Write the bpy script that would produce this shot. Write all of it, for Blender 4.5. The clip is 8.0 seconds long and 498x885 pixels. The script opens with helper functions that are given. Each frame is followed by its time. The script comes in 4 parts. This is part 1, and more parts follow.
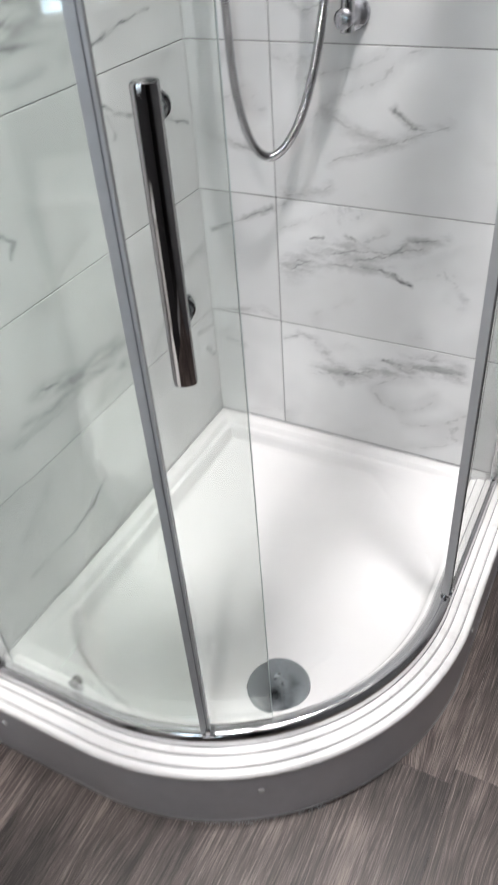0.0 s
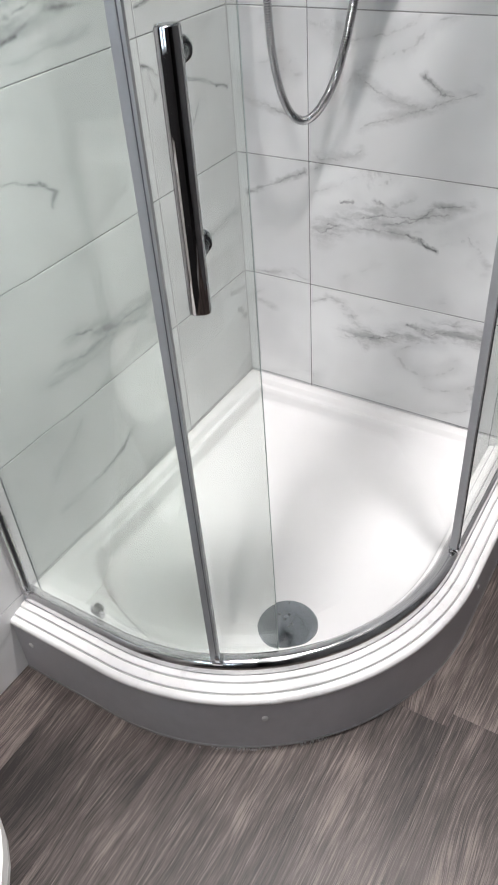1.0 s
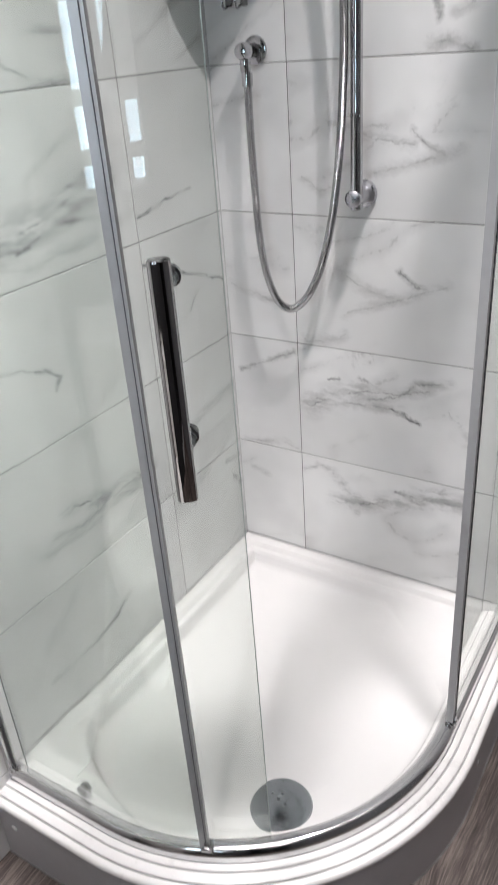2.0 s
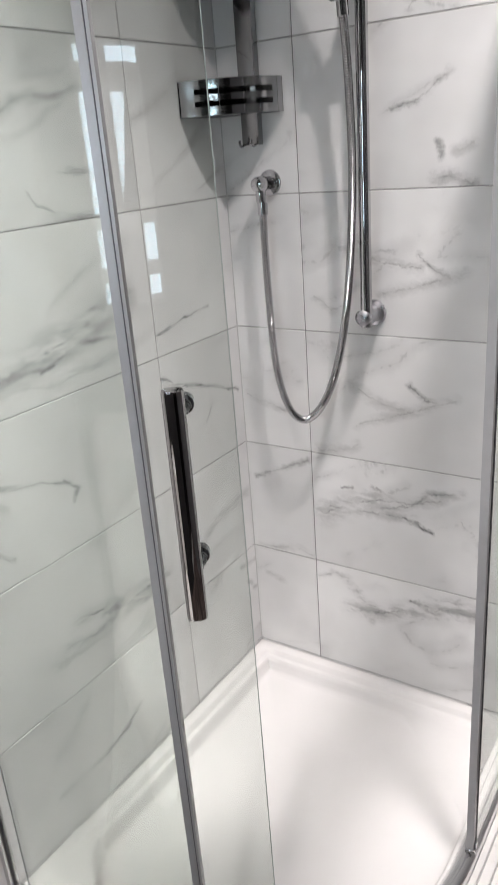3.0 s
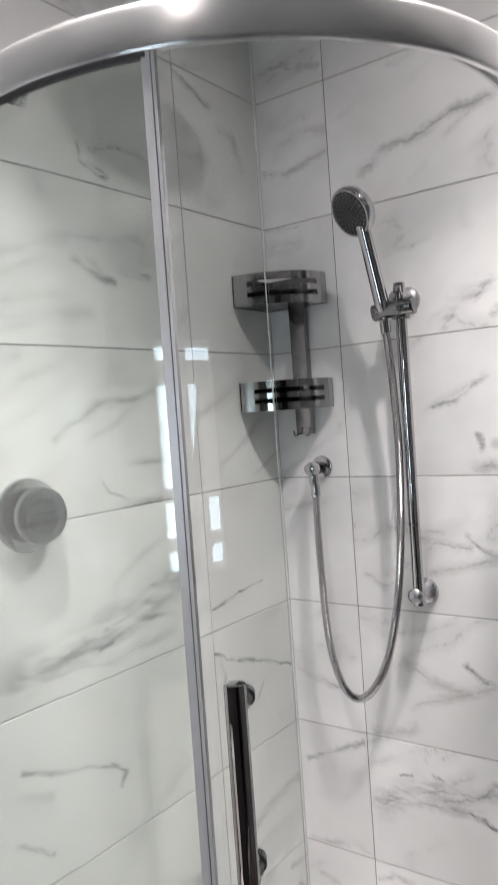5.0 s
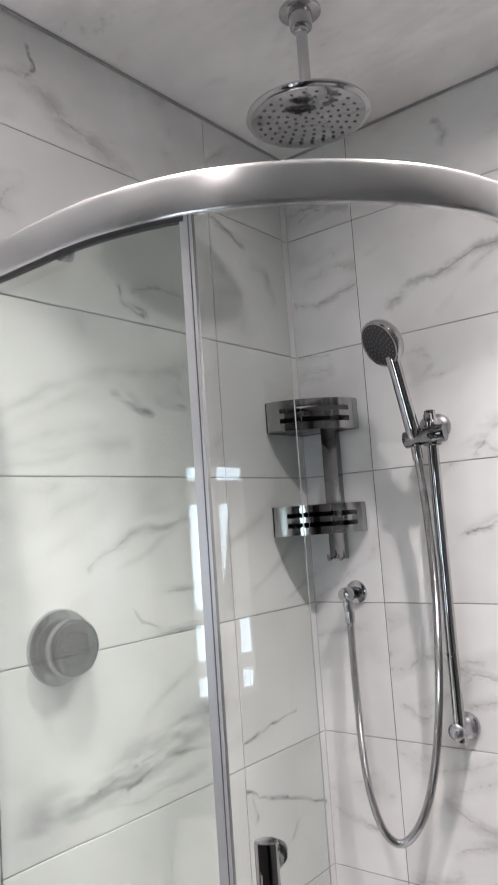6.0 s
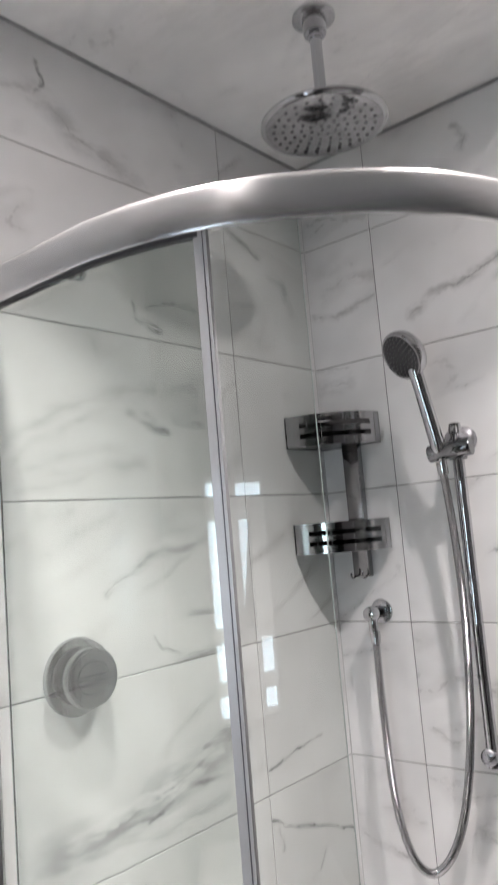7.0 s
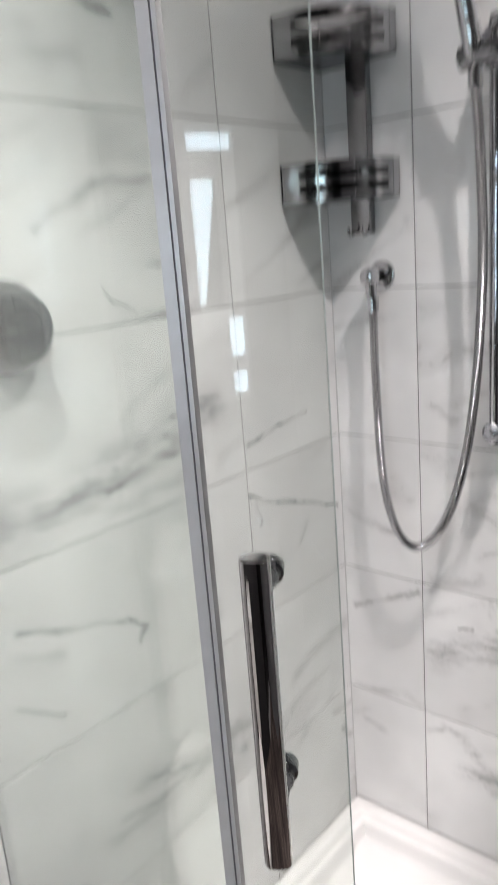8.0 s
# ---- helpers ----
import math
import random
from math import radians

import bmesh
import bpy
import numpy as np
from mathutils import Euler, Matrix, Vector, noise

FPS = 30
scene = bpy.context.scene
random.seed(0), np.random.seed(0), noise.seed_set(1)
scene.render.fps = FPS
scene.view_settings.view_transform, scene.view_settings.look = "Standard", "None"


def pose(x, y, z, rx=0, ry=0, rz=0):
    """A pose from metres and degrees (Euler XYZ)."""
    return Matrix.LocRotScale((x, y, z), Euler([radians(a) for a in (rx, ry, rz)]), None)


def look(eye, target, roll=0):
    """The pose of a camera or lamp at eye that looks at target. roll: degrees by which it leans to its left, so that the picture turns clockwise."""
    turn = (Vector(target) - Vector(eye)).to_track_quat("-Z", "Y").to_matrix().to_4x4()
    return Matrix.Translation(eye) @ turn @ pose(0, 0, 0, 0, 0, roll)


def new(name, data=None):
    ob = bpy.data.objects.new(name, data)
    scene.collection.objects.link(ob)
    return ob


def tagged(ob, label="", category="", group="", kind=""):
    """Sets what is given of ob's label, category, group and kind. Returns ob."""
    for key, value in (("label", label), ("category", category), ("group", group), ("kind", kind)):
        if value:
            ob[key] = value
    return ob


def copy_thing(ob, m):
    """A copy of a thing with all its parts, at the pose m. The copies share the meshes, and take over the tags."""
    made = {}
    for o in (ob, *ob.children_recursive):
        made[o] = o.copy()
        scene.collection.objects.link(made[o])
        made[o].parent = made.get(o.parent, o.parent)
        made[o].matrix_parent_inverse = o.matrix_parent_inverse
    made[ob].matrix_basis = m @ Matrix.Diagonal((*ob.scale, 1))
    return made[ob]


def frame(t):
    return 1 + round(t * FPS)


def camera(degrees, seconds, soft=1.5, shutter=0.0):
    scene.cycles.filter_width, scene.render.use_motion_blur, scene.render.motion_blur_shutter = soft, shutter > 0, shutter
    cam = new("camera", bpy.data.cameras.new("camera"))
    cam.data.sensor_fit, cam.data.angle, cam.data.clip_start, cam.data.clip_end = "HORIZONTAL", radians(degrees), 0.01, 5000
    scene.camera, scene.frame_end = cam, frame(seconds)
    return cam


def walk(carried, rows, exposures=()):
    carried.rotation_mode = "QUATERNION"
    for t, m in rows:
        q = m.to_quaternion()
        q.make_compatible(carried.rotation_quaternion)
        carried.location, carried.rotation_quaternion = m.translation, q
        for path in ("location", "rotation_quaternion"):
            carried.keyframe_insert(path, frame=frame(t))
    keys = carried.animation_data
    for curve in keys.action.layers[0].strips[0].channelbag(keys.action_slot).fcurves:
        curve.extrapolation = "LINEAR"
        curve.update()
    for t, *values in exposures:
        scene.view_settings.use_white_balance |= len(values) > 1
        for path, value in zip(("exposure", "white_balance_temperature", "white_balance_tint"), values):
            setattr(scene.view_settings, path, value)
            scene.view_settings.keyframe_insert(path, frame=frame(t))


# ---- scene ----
cam = camera(36.4, 8.0, shutter=0.42)
PATH = [
    (0, (0.895, -1.421, 1.392), (0.112, -0.067, 0.145), -4.7),
    (0.5, (0.953, -1.473, 1.376), (0.089, -0.211, 0.087), -4.3),
    (1, (0.979, -1.49, 1.382), (0.112, -0.212, 0.112), -4.7),
    (1.5, (0.994, -1.488, 1.41), (0.083, -0.094, 0.303), -4.7),
    (3, (1.03, -1.49, 1.486), (-0.025, 0.048, 0.764), -4.5),
    (3.5, (1.02, -1.512, 1.487), (-0.053, 0.078, 0.922), -4.6),
    (4, (1.018, -1.517, 1.507), (-0.094, 0.094, 1.096), -4.3),
    (4.5, (1.025, -1.524, 1.526), (-0.123, 0.096, 1.285), -4.2),
    (5, (1.038, -1.531, 1.545), (-0.148, 0.078, 1.475), -4.1),
    (6.5, (1.054, -1.54, 1.595), (-0.19, 0.0, 1.881), -4.5),
    (6.7, (1.037, -1.532, 1.594), (-0.208, 0.005, 1.889), -4.8),
    (7, (1.027, -1.509, 1.611), (-0.243, 0.017, 1.848), -4.8),
    (7.3, (0.987, -1.455, 1.598), (-0.31, 0.066, 1.652), -5.2),
    (7.5, (0.97, -1.423, 1.569), (-0.331, 0.094, 1.482), -5.0),
    (7.7, (0.945, -1.376, 1.537), (-0.364, 0.118, 1.306), -5.3),
    (7.8, (0.938, -1.353, 1.526), (-0.372, 0.124, 1.209), -5.3),
    (8, (0.883, -1.292, 1.487), (-0.396, 0.161, 0.985), -4.6),
]
walk(cam, [(t, look(eye, target, roll)) for t, eye, target, roll in PATH],
     exposures=[(0.0, 0.2, 6450, 11.5), (1.5, 0.17, 6480, 12.5), (3.0, 0.09, 6750, 15), (4.0, 0.16, 6750, 15), (5.0, 0.22, 6750, 15), (6.5, 0.25, 6770, 16), (7.0, 0.24, 6770, 16), (7.6, 0.28, 6730, 15), (8.0, 0.28, 6730, 15)])

# ---------------------------------------------------------------- plan (metres)
CEIL = 2.505                     # ceiling height
ROOM_X, ROOM_Y = 1.95, -2.10     # far wall planes
TX, TY, TR = 0.786, 0.963, 0.545  # tray length along the back wall, along the side wall, corner radius
CX, CY = TX - TR, -(TY - TR)     # centre of the quadrant's arc
ROWS_Z = [0.0] + [0.189 + 0.3 * k for k in range(8)] + [CEIL]
COLS_BACK = [0.0, 0.188, 0.788, 1.388, ROOM_X]
COLS_SIDE = [0.0, 0.302, 0.902, 1.502, -ROOM_Y]

# ---------------------------------------------------------------- world and lamps
world = bpy.data.worlds.new("world")
scene.world = world
world.use_nodes = True
wn = world.node_tree
sky = wn.nodes.new("ShaderNodeTexSky")
sky.sky_type, sky.sun_disc = "NISHITA", False
sky.sun_elevation, sky.sun_rotation = radians(35), radians(200)
wn.links.new(sky.outputs[0], wn.nodes["Background"].inputs[0])
wn.nodes["Background"].inputs[1].default_value = 0.12

LAMPS = [(0.37, -0.93), (0.80, -0.47), (0.70, -1.46), (1.40, -1.60)]
# each downlight gives a soft-edged beam and a weaker wide spill
SOURCES = [(0, 3.8, 80), (1, 6.5, 92), (2, 4.2, 110), (3, 1.7, 130), (0, 0.7, 174), (1, 3.8, 160)]
for spot, watts, beam in SOURCES:
    lx, ly = LAMPS[spot]
    lamp = bpy.data.lights.new("downlight_lamp", "AREA")
    lamp.shape, lamp.size, lamp.energy, lamp.spread = "DISK", 0.055, watts, radians(beam)
    lamp.color = (1.0, 0.975, 0.955)
    ob = new("downlight_lamp", lamp)
    ob.matrix_world = pose(lx, ly, CEIL - 0.012)


# ---------------------------------------------------------------- node helpers
class Mat:
    """A node material in which nodes are made and wired in one call."""

    def __init__(self, name):
        self.m = bpy.data.materials.new(name)
        self.m.use_nodes = True
        self.t = self.m.node_tree
        self.b = self.t.nodes["Principled BSDF"]

    def put(self, socket, value):
        if isinstance(value, bpy.types.NodeSocket):
            self.t.links.new(value, socket)
        elif value is not None:
            socket.default_value = value

    def node(self, kind, *values, operation="", interpolation_type="", data_type=""):
        n = self.t.nodes.new(kind)
        if operation:
            n.operation = operation
        if interpolation_type:
            n.interpolation_type = interpolation_type
        if data_type:
            n.data_type = data_type
        for socket, value in zip(n.inputs, values):
            self.put(socket, value)
        return n

    def math(self, op, *values):
        return self.node("ShaderNodeMath", *values, operation=op).outputs[0]

    def vec(self, op, *values):
        n = self.node("ShaderNodeVectorMath", operation=op)
        for socket, value in zip(n.inputs, values):
            self.put(socket, value)
        return n

    def noise(self, vector, scale, detail=3.0, rough=0.55, distortion=0.0):
        n = self.node("ShaderNodeTexNoise")
        self.put(n.inputs["Vector"], vector)
        n.inputs["Scale"].default_value, n.inputs["Detail"].default_value = scale, detail
        n.inputs["Roughness"].default_value, n.inputs["Distortion"].default_value = rough, distortion
        return n

    def span(self, value, a, b, c=0.0, d=1.0, smooth=True):
        n = self.node("ShaderNodeMapRange", interpolation_type="SMOOTHSTEP" if smooth else "LINEAR")
        for socket, v in zip(n.inputs[:5], (value, a, b, c, d)):
            self.put(socket, v)
        return n.outputs[0]

    def mix(self, fac, a, b):
        n = self.node("ShaderNodeMix", data_type="RGBA")
        for socket, v in zip((n.inputs[0], n.inputs[6], n.inputs[7]), (fac, a, b)):
            self.put(socket, v)
        return n.outputs[2]

    def bump(self, height, distance, strength=1.0):
        n = self.node("ShaderNodeBump")
        n.inputs["Strength"].default_value, n.inputs["Distance"].default_value = strength, distance
        self.put(n.inputs["Height"], height)
        self.t.links.new(n.outputs[0], self.b.inputs["Normal"])

    def place(self):
        return self.node("ShaderNodeNewGeometry").outputs["Position"]

    def set(self, **values):
        for key, v in values.items():
            self.put(self.b.inputs[key.replace("_", " ")], v)
        return self


def rgb(r, g, b):
    return (r, g, b, 1.0)


def marble(name, across, strokes=(), base=(0.79, 0.79, 0.79), vein=0.75, rough=0.06, seed=0.0):
    """Polished marble print: cloudy white, faint veins everywhere, and the bold veins given as strokes
    (u0, w0, u1, w1, width, strength) in metres along the surface and up."""
    k = Mat(name)
    p = k.place()
    sep = k.node("ShaderNodeSeparateXYZ", p)
    if across == "x":
        u, w = sep.outputs[0], sep.outputs[2]
    elif across == "y":
        u, w = k.math("MULTIPLY", sep.outputs[1], -1.0), sep.outputs[2]
    else:
        u, w = sep.outputs[0], sep.outputs[1]
    flat = k.node("ShaderNodeCombineXYZ", u, w, seed).outputs[0]
    cloud = k.noise(flat, 3.0, 3.0).outputs["Fac"]
    warp = k.vec("SUBTRACT", k.noise(flat, 7.0, 4.0, 0.6).outputs["Color"], (0.5, 0.5, 0.5)).outputs[0]
    fine = k.vec("SUBTRACT", k.noise(flat, 38.0, 4.0, 0.65).outputs["Color"], (0.5, 0.5, 0.5)).outputs[0]
    moved = k.vec("ADD", flat, k.vec("MULTIPLY", warp, (0.055, 0.040, 0.0)).outputs[0]).outputs[0]
    moved = k.vec("ADD", moved, k.vec("MULTIPLY", fine, (0.020, 0.017, 0.0)).outputs[0]).outputs[0]
    traced = k.vec("ADD", flat, k.vec("MULTIPLY", warp, (0.022, 0.016, 0.0)).outputs[0]).outputs[0]
    traced = k.vec("ADD", traced, k.vec("MULTIPLY", fine, (0.026, 0.022, 0.0)).outputs[0]).outputs[0]
    crisp = k.vec("SUBTRACT", k.noise(flat, 130.0, 4.0, 0.7).outputs["Color"], (0.5, 0.5, 0.5)).outputs[0]
    moved = k.vec("ADD", moved, k.vec("MULTIPLY", crisp, (0.008, 0.006, 0.0)).outputs[0]).outputs[0]
    traced = k.vec("ADD", traced, k.vec("MULTIPLY", crisp, (0.008, 0.007, 0.0)).outputs[0]).outputs[0]
    # faint broken veins running on a slant
    lean = 0.42 if across == "x" else -0.42
    run = k.vec("DOT_PRODUCT", moved, (math.cos(lean), math.sin(lean), 0.0)).outputs["Value"]
    rise = k.vec("DOT_PRODUCT", moved, (-math.sin(lean), math.cos(lean), 0.0)).outputs["Value"]
    slant = k.node("ShaderNodeCombineXYZ", k.math("MULTIPLY", run, 1.5), k.math("MULTIPLY", rise, 5.2), seed + 3.0).outputs[0]
    ridge = k.math("ABSOLUTE", k.math("SUBTRACT", k.noise(slant, 1.0, 2.0, 0.5).outputs["Fac"], 0.5))
    patch = k.span(k.noise(flat, 4.2, 3.0, 0.6).outputs["Fac"], 0.46, 0.64)
    crumbs = k.span(k.noise(moved, 46.0, 4.0, 0.7).outputs["Fac"], 0.40, 0.60, 0.25, 1.0)
    thin = k.math("MULTIPLY", k.span(ridge, 0.0, 0.012, 1.0, 0.0), crumbs)
    halo = k.span(ridge, 0.0, 0.055, 0.42, 0.0)
    mask = k.math("MULTIPLY", k.math("MULTIPLY", k.math("MAXIMUM", thin, halo), patch), 0.85 * vein)
    dark = None
    grain = k.span(k.noise(k.vec("MULTIPLY", traced, (0.30, 1.0, 1.0)).outputs[0], 30.0, 5.0, 0.66).outputs["Fac"], 0.38, 0.62, 0.15, 1.10)
    thread = k.math("MULTIPLY", k.span(k.noise(flat, 11.0, 3.0, 0.6).outputs["Fac"], 0.42, 0.56),
                    k.span(k.noise(flat, 75.0, 4.0, 0.7).outputs["Fac"], 0.36, 0.54, 0.15, 1.0))
    for u0, w0, u1, w1, width, strength in strokes:
        strength = min(1.0, 1.22 * strength)
        e = Vector((u1 - u0, w1 - w0, 0))
        q = k.vec("SUBTRACT", traced, (u0, w0, seed)).outputs[0]
        s = k.math("MULTIPLY", k.vec("DOT_PRODUCT", q, tuple(e)).outputs["Value"], 1.0 / e.length_squared)
        s = k.node("ShaderNodeClamp", s).outputs[0]
        near = k.vec("SCALE", tuple(e))
        k.put(near.inputs["Scale"], s)
        d = k.vec("DISTANCE", q, near.outputs[0]).outputs["Value"]
        soft = k.math("MULTIPLY", k.span(d, 0.0, 2.1 * width, strength, 0.0), grain)
        core = k.math("MULTIPLY", k.span(d, 0.0, 0.0026, 0.8 * strength if strength < 0.8 else strength, 0.0), thread)
        mask = k.math("MAXIMUM", mask, soft)
        dark = core if dark is None else k.math("MAXIMUM", dark, core)
    tone = k.mix(k.span(cloud, 0.35, 0.70), rgb(*(0.84 * c for c in base)), rgb(*base))
    tone = k.mix(mask, tone, rgb(0.27, 0.27, 0.275))
    if dark is not None:
        tone = k.mix(dark, tone, rgb(0.10, 0.10, 0.105))
    k.set(Base_Color=tone, Roughness=k.span(k.noise(flat, 30.0, 2.0).outputs["Fac"], 0.3, 0.7, rough * 0.8, rough * 1.3))
    return k.m


def plain(name, color, rough=0.4, metal=0.0, grain=0.06, scale=60.0, relief=0.0, spec=0.5):
    k = Mat(name)
    p = k.place()
    n = k.noise(p, scale, 4.0, 0.6).outputs["Fac"]
    wide = k.noise(p, scale * 0.11, 3.0).outputs["Fac"]
    v = k.math("ADD", k.math("MULTIPLY", n, 0.5), k.math("MULTIPLY", wide, 0.5))
    lo, hi = (rgb(*(min(1.0, c * (1 + s * grain)) for c in color)) for s in (-1, 1))
    k.set(Base_Color=k.mix(k.span(v, 0.3, 0.7), lo, hi), Metallic=metal, Specular_IOR_Level=spec,
          Roughness=k.span(v, 0.3, 0.7, rough * 0.8, rough * 1.25))
    if relief:
        k.bump(n, relief)
    return k.m


def chrome(name, color=(0.53, 0.53, 0.545), rough=0.05):
    k = Mat(name)
    p = k.place()
    smear = k.noise(p, 22.0, 4.0, 0.65).outputs["Fac"]
    k.set(Base_Color=rgb(*color), Metallic=1.0, Roughness=k.span(smear, 0.35, 0.75, rough * 0.6, rough * 1.8))
    return k.m


def clear_glass(name, color):
    k = Mat(name)
    k.set(Base_Color=rgb(*color), Transmission_Weight=1.0, Roughness=0.0, IOR=1.48)
    return k.m


def brushed(name, color=(0.72, 0.715, 0.715), rough=0.24):
    k = Mat(name)
    p = k.place()
    wear = k.noise(p, 14.0, 3.0).outputs["Fac"]
    k.set(Base_Color=rgb(*color), Metallic=0.75, Roughness=k.span(wear, 0.3, 0.7, rough * 0.85, rough * 1.15), Coat_Weight=0.5, Coat_Roughness=0.06)
    return k.m


def wood(name):
    """Grey-brown wood-print vinyl; the grain runs along y and shifts from plank to plank."""
    k = Mat(name)
    p = k.place()
    rnd = k.node("ShaderNodeObjectInfo").outputs["Random"]
    shift = k.node("ShaderNodeCombineXYZ", k.math("MULTIPLY", rnd, 13.0), k.math("MULTIPLY", rnd, 29.0), 0.0).outputs[0]
    q = k.vec("ADD", p, shift).outputs[0]
    sep = k.node("ShaderNodeSeparateXYZ", q)
    swirl = k.noise(k.vec("MULTIPLY", q, (4.2, 1.5, 1.0)).outputs[0], 1.0, 2.0, 0.45).outputs["Fac"]
    zone = k.span(k.noise(k.vec("MULTIPLY", q, (3.0, 1.1, 1.0)).outputs[0], 1.0, 1.0, 0.4).outputs["Fac"], 0.46, 0.66, 0.045, 0.24)
    g = k.math("ADD", sep.outputs[0], k.math("MULTIPLY", k.math("SUBTRACT", swirl, 0.5), zone))

    def lines(across, along_y, detail, rough):
        v = k.node("ShaderNodeCombineXYZ", k.math("MULTIPLY", g, across), k.math("MULTIPLY", sep.outputs[1], along_y), rnd).outputs[0]
        return k.noise(v, 1.0, detail, rough).outputs["Fac"]

    grainy = lines(190.0, 4.0, 4.0, 0.7)
    fibre = lines(520.0, 16.0, 3.0, 0.75)
    streak = lines(24.0, 2.6, 3.0, 0.6)
    broad = k.noise(q, 3.0, 3.0).outputs["Fac"]
    v = k.math("ADD", k.math("MULTIPLY", grainy, 0.36), k.math("MULTIPLY", fibre, 0.40))
    v = k.math("ADD", v, k.math("MULTIPLY", streak, 0.24))
    v = k.math("ADD", v, k.math("MULTIPLY", k.math("SUBTRACT", broad, 0.5), 0.32))
    v = k.math("ADD", v, k.math("MULTIPLY", k.math("SUBTRACT", rnd, 0.5), 0.06))
    ramp = k.node("ShaderNodeValToRGB", v)
    for spot, c in zip((0.30, 0.70), ((0.026, 0.0205, 0.019), (0.235, 0.190, 0.172))):
        ramp.color_ramp.elements[0 if spot < 0.5 else 1].position = 0.5 + 0.52 * (spot - 0.5)
        ramp.color_ramp.elements[0 if spot < 0.5 else 1].color = rgb(*c)
    mid = ramp.color_ramp.elements.new(0.5)
    mid.color = rgb(0.088, 0.069, 0.063)
    k.set(Base_Color=ramp.outputs[0], Roughness=k.span(fibre, 0.3, 0.7, 0.34, 0.50), Specular_IOR_Level=0.45)
    k.bump(grainy, 0.0005)
    return k.m


def glow(name, color, strength):
    k = Mat(name)
    k.set(Base_Color=rgb(*color), Emission_Color=rgb(*color), Emission_Strength=strength)
    return k.m


M_GROUT = plain("grout", (0.20, 0.20, 0.198), 0.8, 0.0, 0.1, 200.0)
M_CHROME = chrome("chrome")
M_SOFTCHROME = chrome("soft_chrome", (0.46, 0.46, 0.49), 0.30)
M_DARKCHROME = chrome("smoky_chrome", (0.22, 0.225, 0.235), 0.10)
M_TRACK = chrome("bright_track", (0.70, 0.70, 0.71), 0.13)
M_STEEL = chrome("polished_steel", (0.45, 0.45, 0.46), 0.08)
# darker copy of the polished steel, shade of insides and recesses put into its colour
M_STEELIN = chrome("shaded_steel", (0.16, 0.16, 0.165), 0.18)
M_SATIN = brushed("satin_aluminium")
M_ACRYLIC = plain("white_acrylic", (0.775, 0.765, 0.76), 0.16, 0.0, 0.02, 9.0)
M_TRIM = plain("white_pvc_trim", (0.87, 0.855, 0.85), 0.3, 0.0, 0.03, 40.0)
M_GROOVE = plain("grey_groove", (0.42, 0.42, 0.42), 0.6)
M_PANEL = plain("grey_plinth", (0.56, 0.545, 0.565), 0.34, 0.0, 0.06, 30.0)
M_GLASS = clear_glass("shower_glass", (0.898, 0.936, 0.912))
M_EDGE = plain("glass_edge", (0.50, 0.56, 0.54), 0.15, 0.0, 0.1, 90.0)
M_SEAL = plain("translucent_seal", (0.48, 0.485, 0.50), 0.22, 0.0, 0.05, 50.0)
M_LIP = plain("grey_seal_lip", (0.13, 0.13, 0.15), 0.4)
M_DARK = plain("dark_rubber", (0.035, 0.035, 0.04), 0.5)
M_FACE = plain("nozzle_face", (0.045, 0.045, 0.048), 0.35, 0.0, 0.1, 120.0)
# unseen front wall, made near black so that chrome and glass reflect dark
M_GREYWALL = plain("dark_reflected_wall", (0.035, 0.035, 0.037), 0.6, 0.0, 0.03, 25.0, 0.0004)
M_SLATE = plain("low_bounce_grey", (0.16, 0.16, 0.165), 0.6, 0.0, 0.03, 25.0, 0.0004)
M_PORCELAIN = plain("white_porcelain", (0.82, 0.81, 0.79), 0.10, 0.0, 0.02, 8.0)
M_SMEAR = plain("wet_silicone", (0.26, 0.25, 0.25), 0.05, 0.0, 0.1, 50.0, 0.0, 0.8)
M_BEAD = plain("silicone_bead", (0.30, 0.29, 0.29), 0.15, 0.0, 0.15, 80.0)
M_WOOD = wood("vinyl_wood")
M_DARKBOX = plain("dark_box_lining", (0.035, 0.033, 0.032), 0.7)
M_LENS = glow("downlight_lens", (1.0, 0.96, 0.92), 45.0)
M_CORNER = plain("corner_sealant", (0.50, 0.50, 0.50), 0.4)
M_TRIMGREY = plain("grey_ceiling_trim", (0.33, 0.33, 0.335), 0.45)


# ---------------------------------------------------------------- mesh helpers
def part(name, bm, material, parent=None, label="", smooth=40.0):
    """Links a bmesh as one mesh object, under a thing or part if one is given."""
    bmesh.ops.recalc_face_normals(bm, faces=bm.faces[:])
    me = bpy.data.meshes.new(name)
    bm.to_mesh(me)
    bm.free()
    me.materials.append(material)
    if smooth:
        me.polygons.foreach_set("use_smooth", [True] * len(me.polygons))
        me.set_sharp_from_angle(angle=radians(smooth))
    ob = new(name, me)
    if parent:
        ob.parent = parent
    if label:
        tagged(ob, label)
    return ob


def thing(name, label, category, kind="", group=""):
    return tagged(new(name), label, category, group, kind)


def block(bm, x0, x1, y0, y1, z0, z1, bevel=0.0, seg=2):
    v = [bm.verts.new((x, y, z)) for x in (x0, x1) for y in (y0, y1) for z in (z0, z1)]
    f = [bm.faces.new([v[i] for i in q]) for q in
         ((0, 1, 3, 2), (4, 6, 7, 5), (0, 4, 5, 1), (2, 3, 7, 6), (0, 2, 6, 4), (1, 5, 7, 3))]
    if bevel:
        bmesh.ops.bevel(bm, geom=list({e for g in f for e in g.edges}), offset=bevel, segments=seg, affect="EDGES", profile=0.5)
    return bm


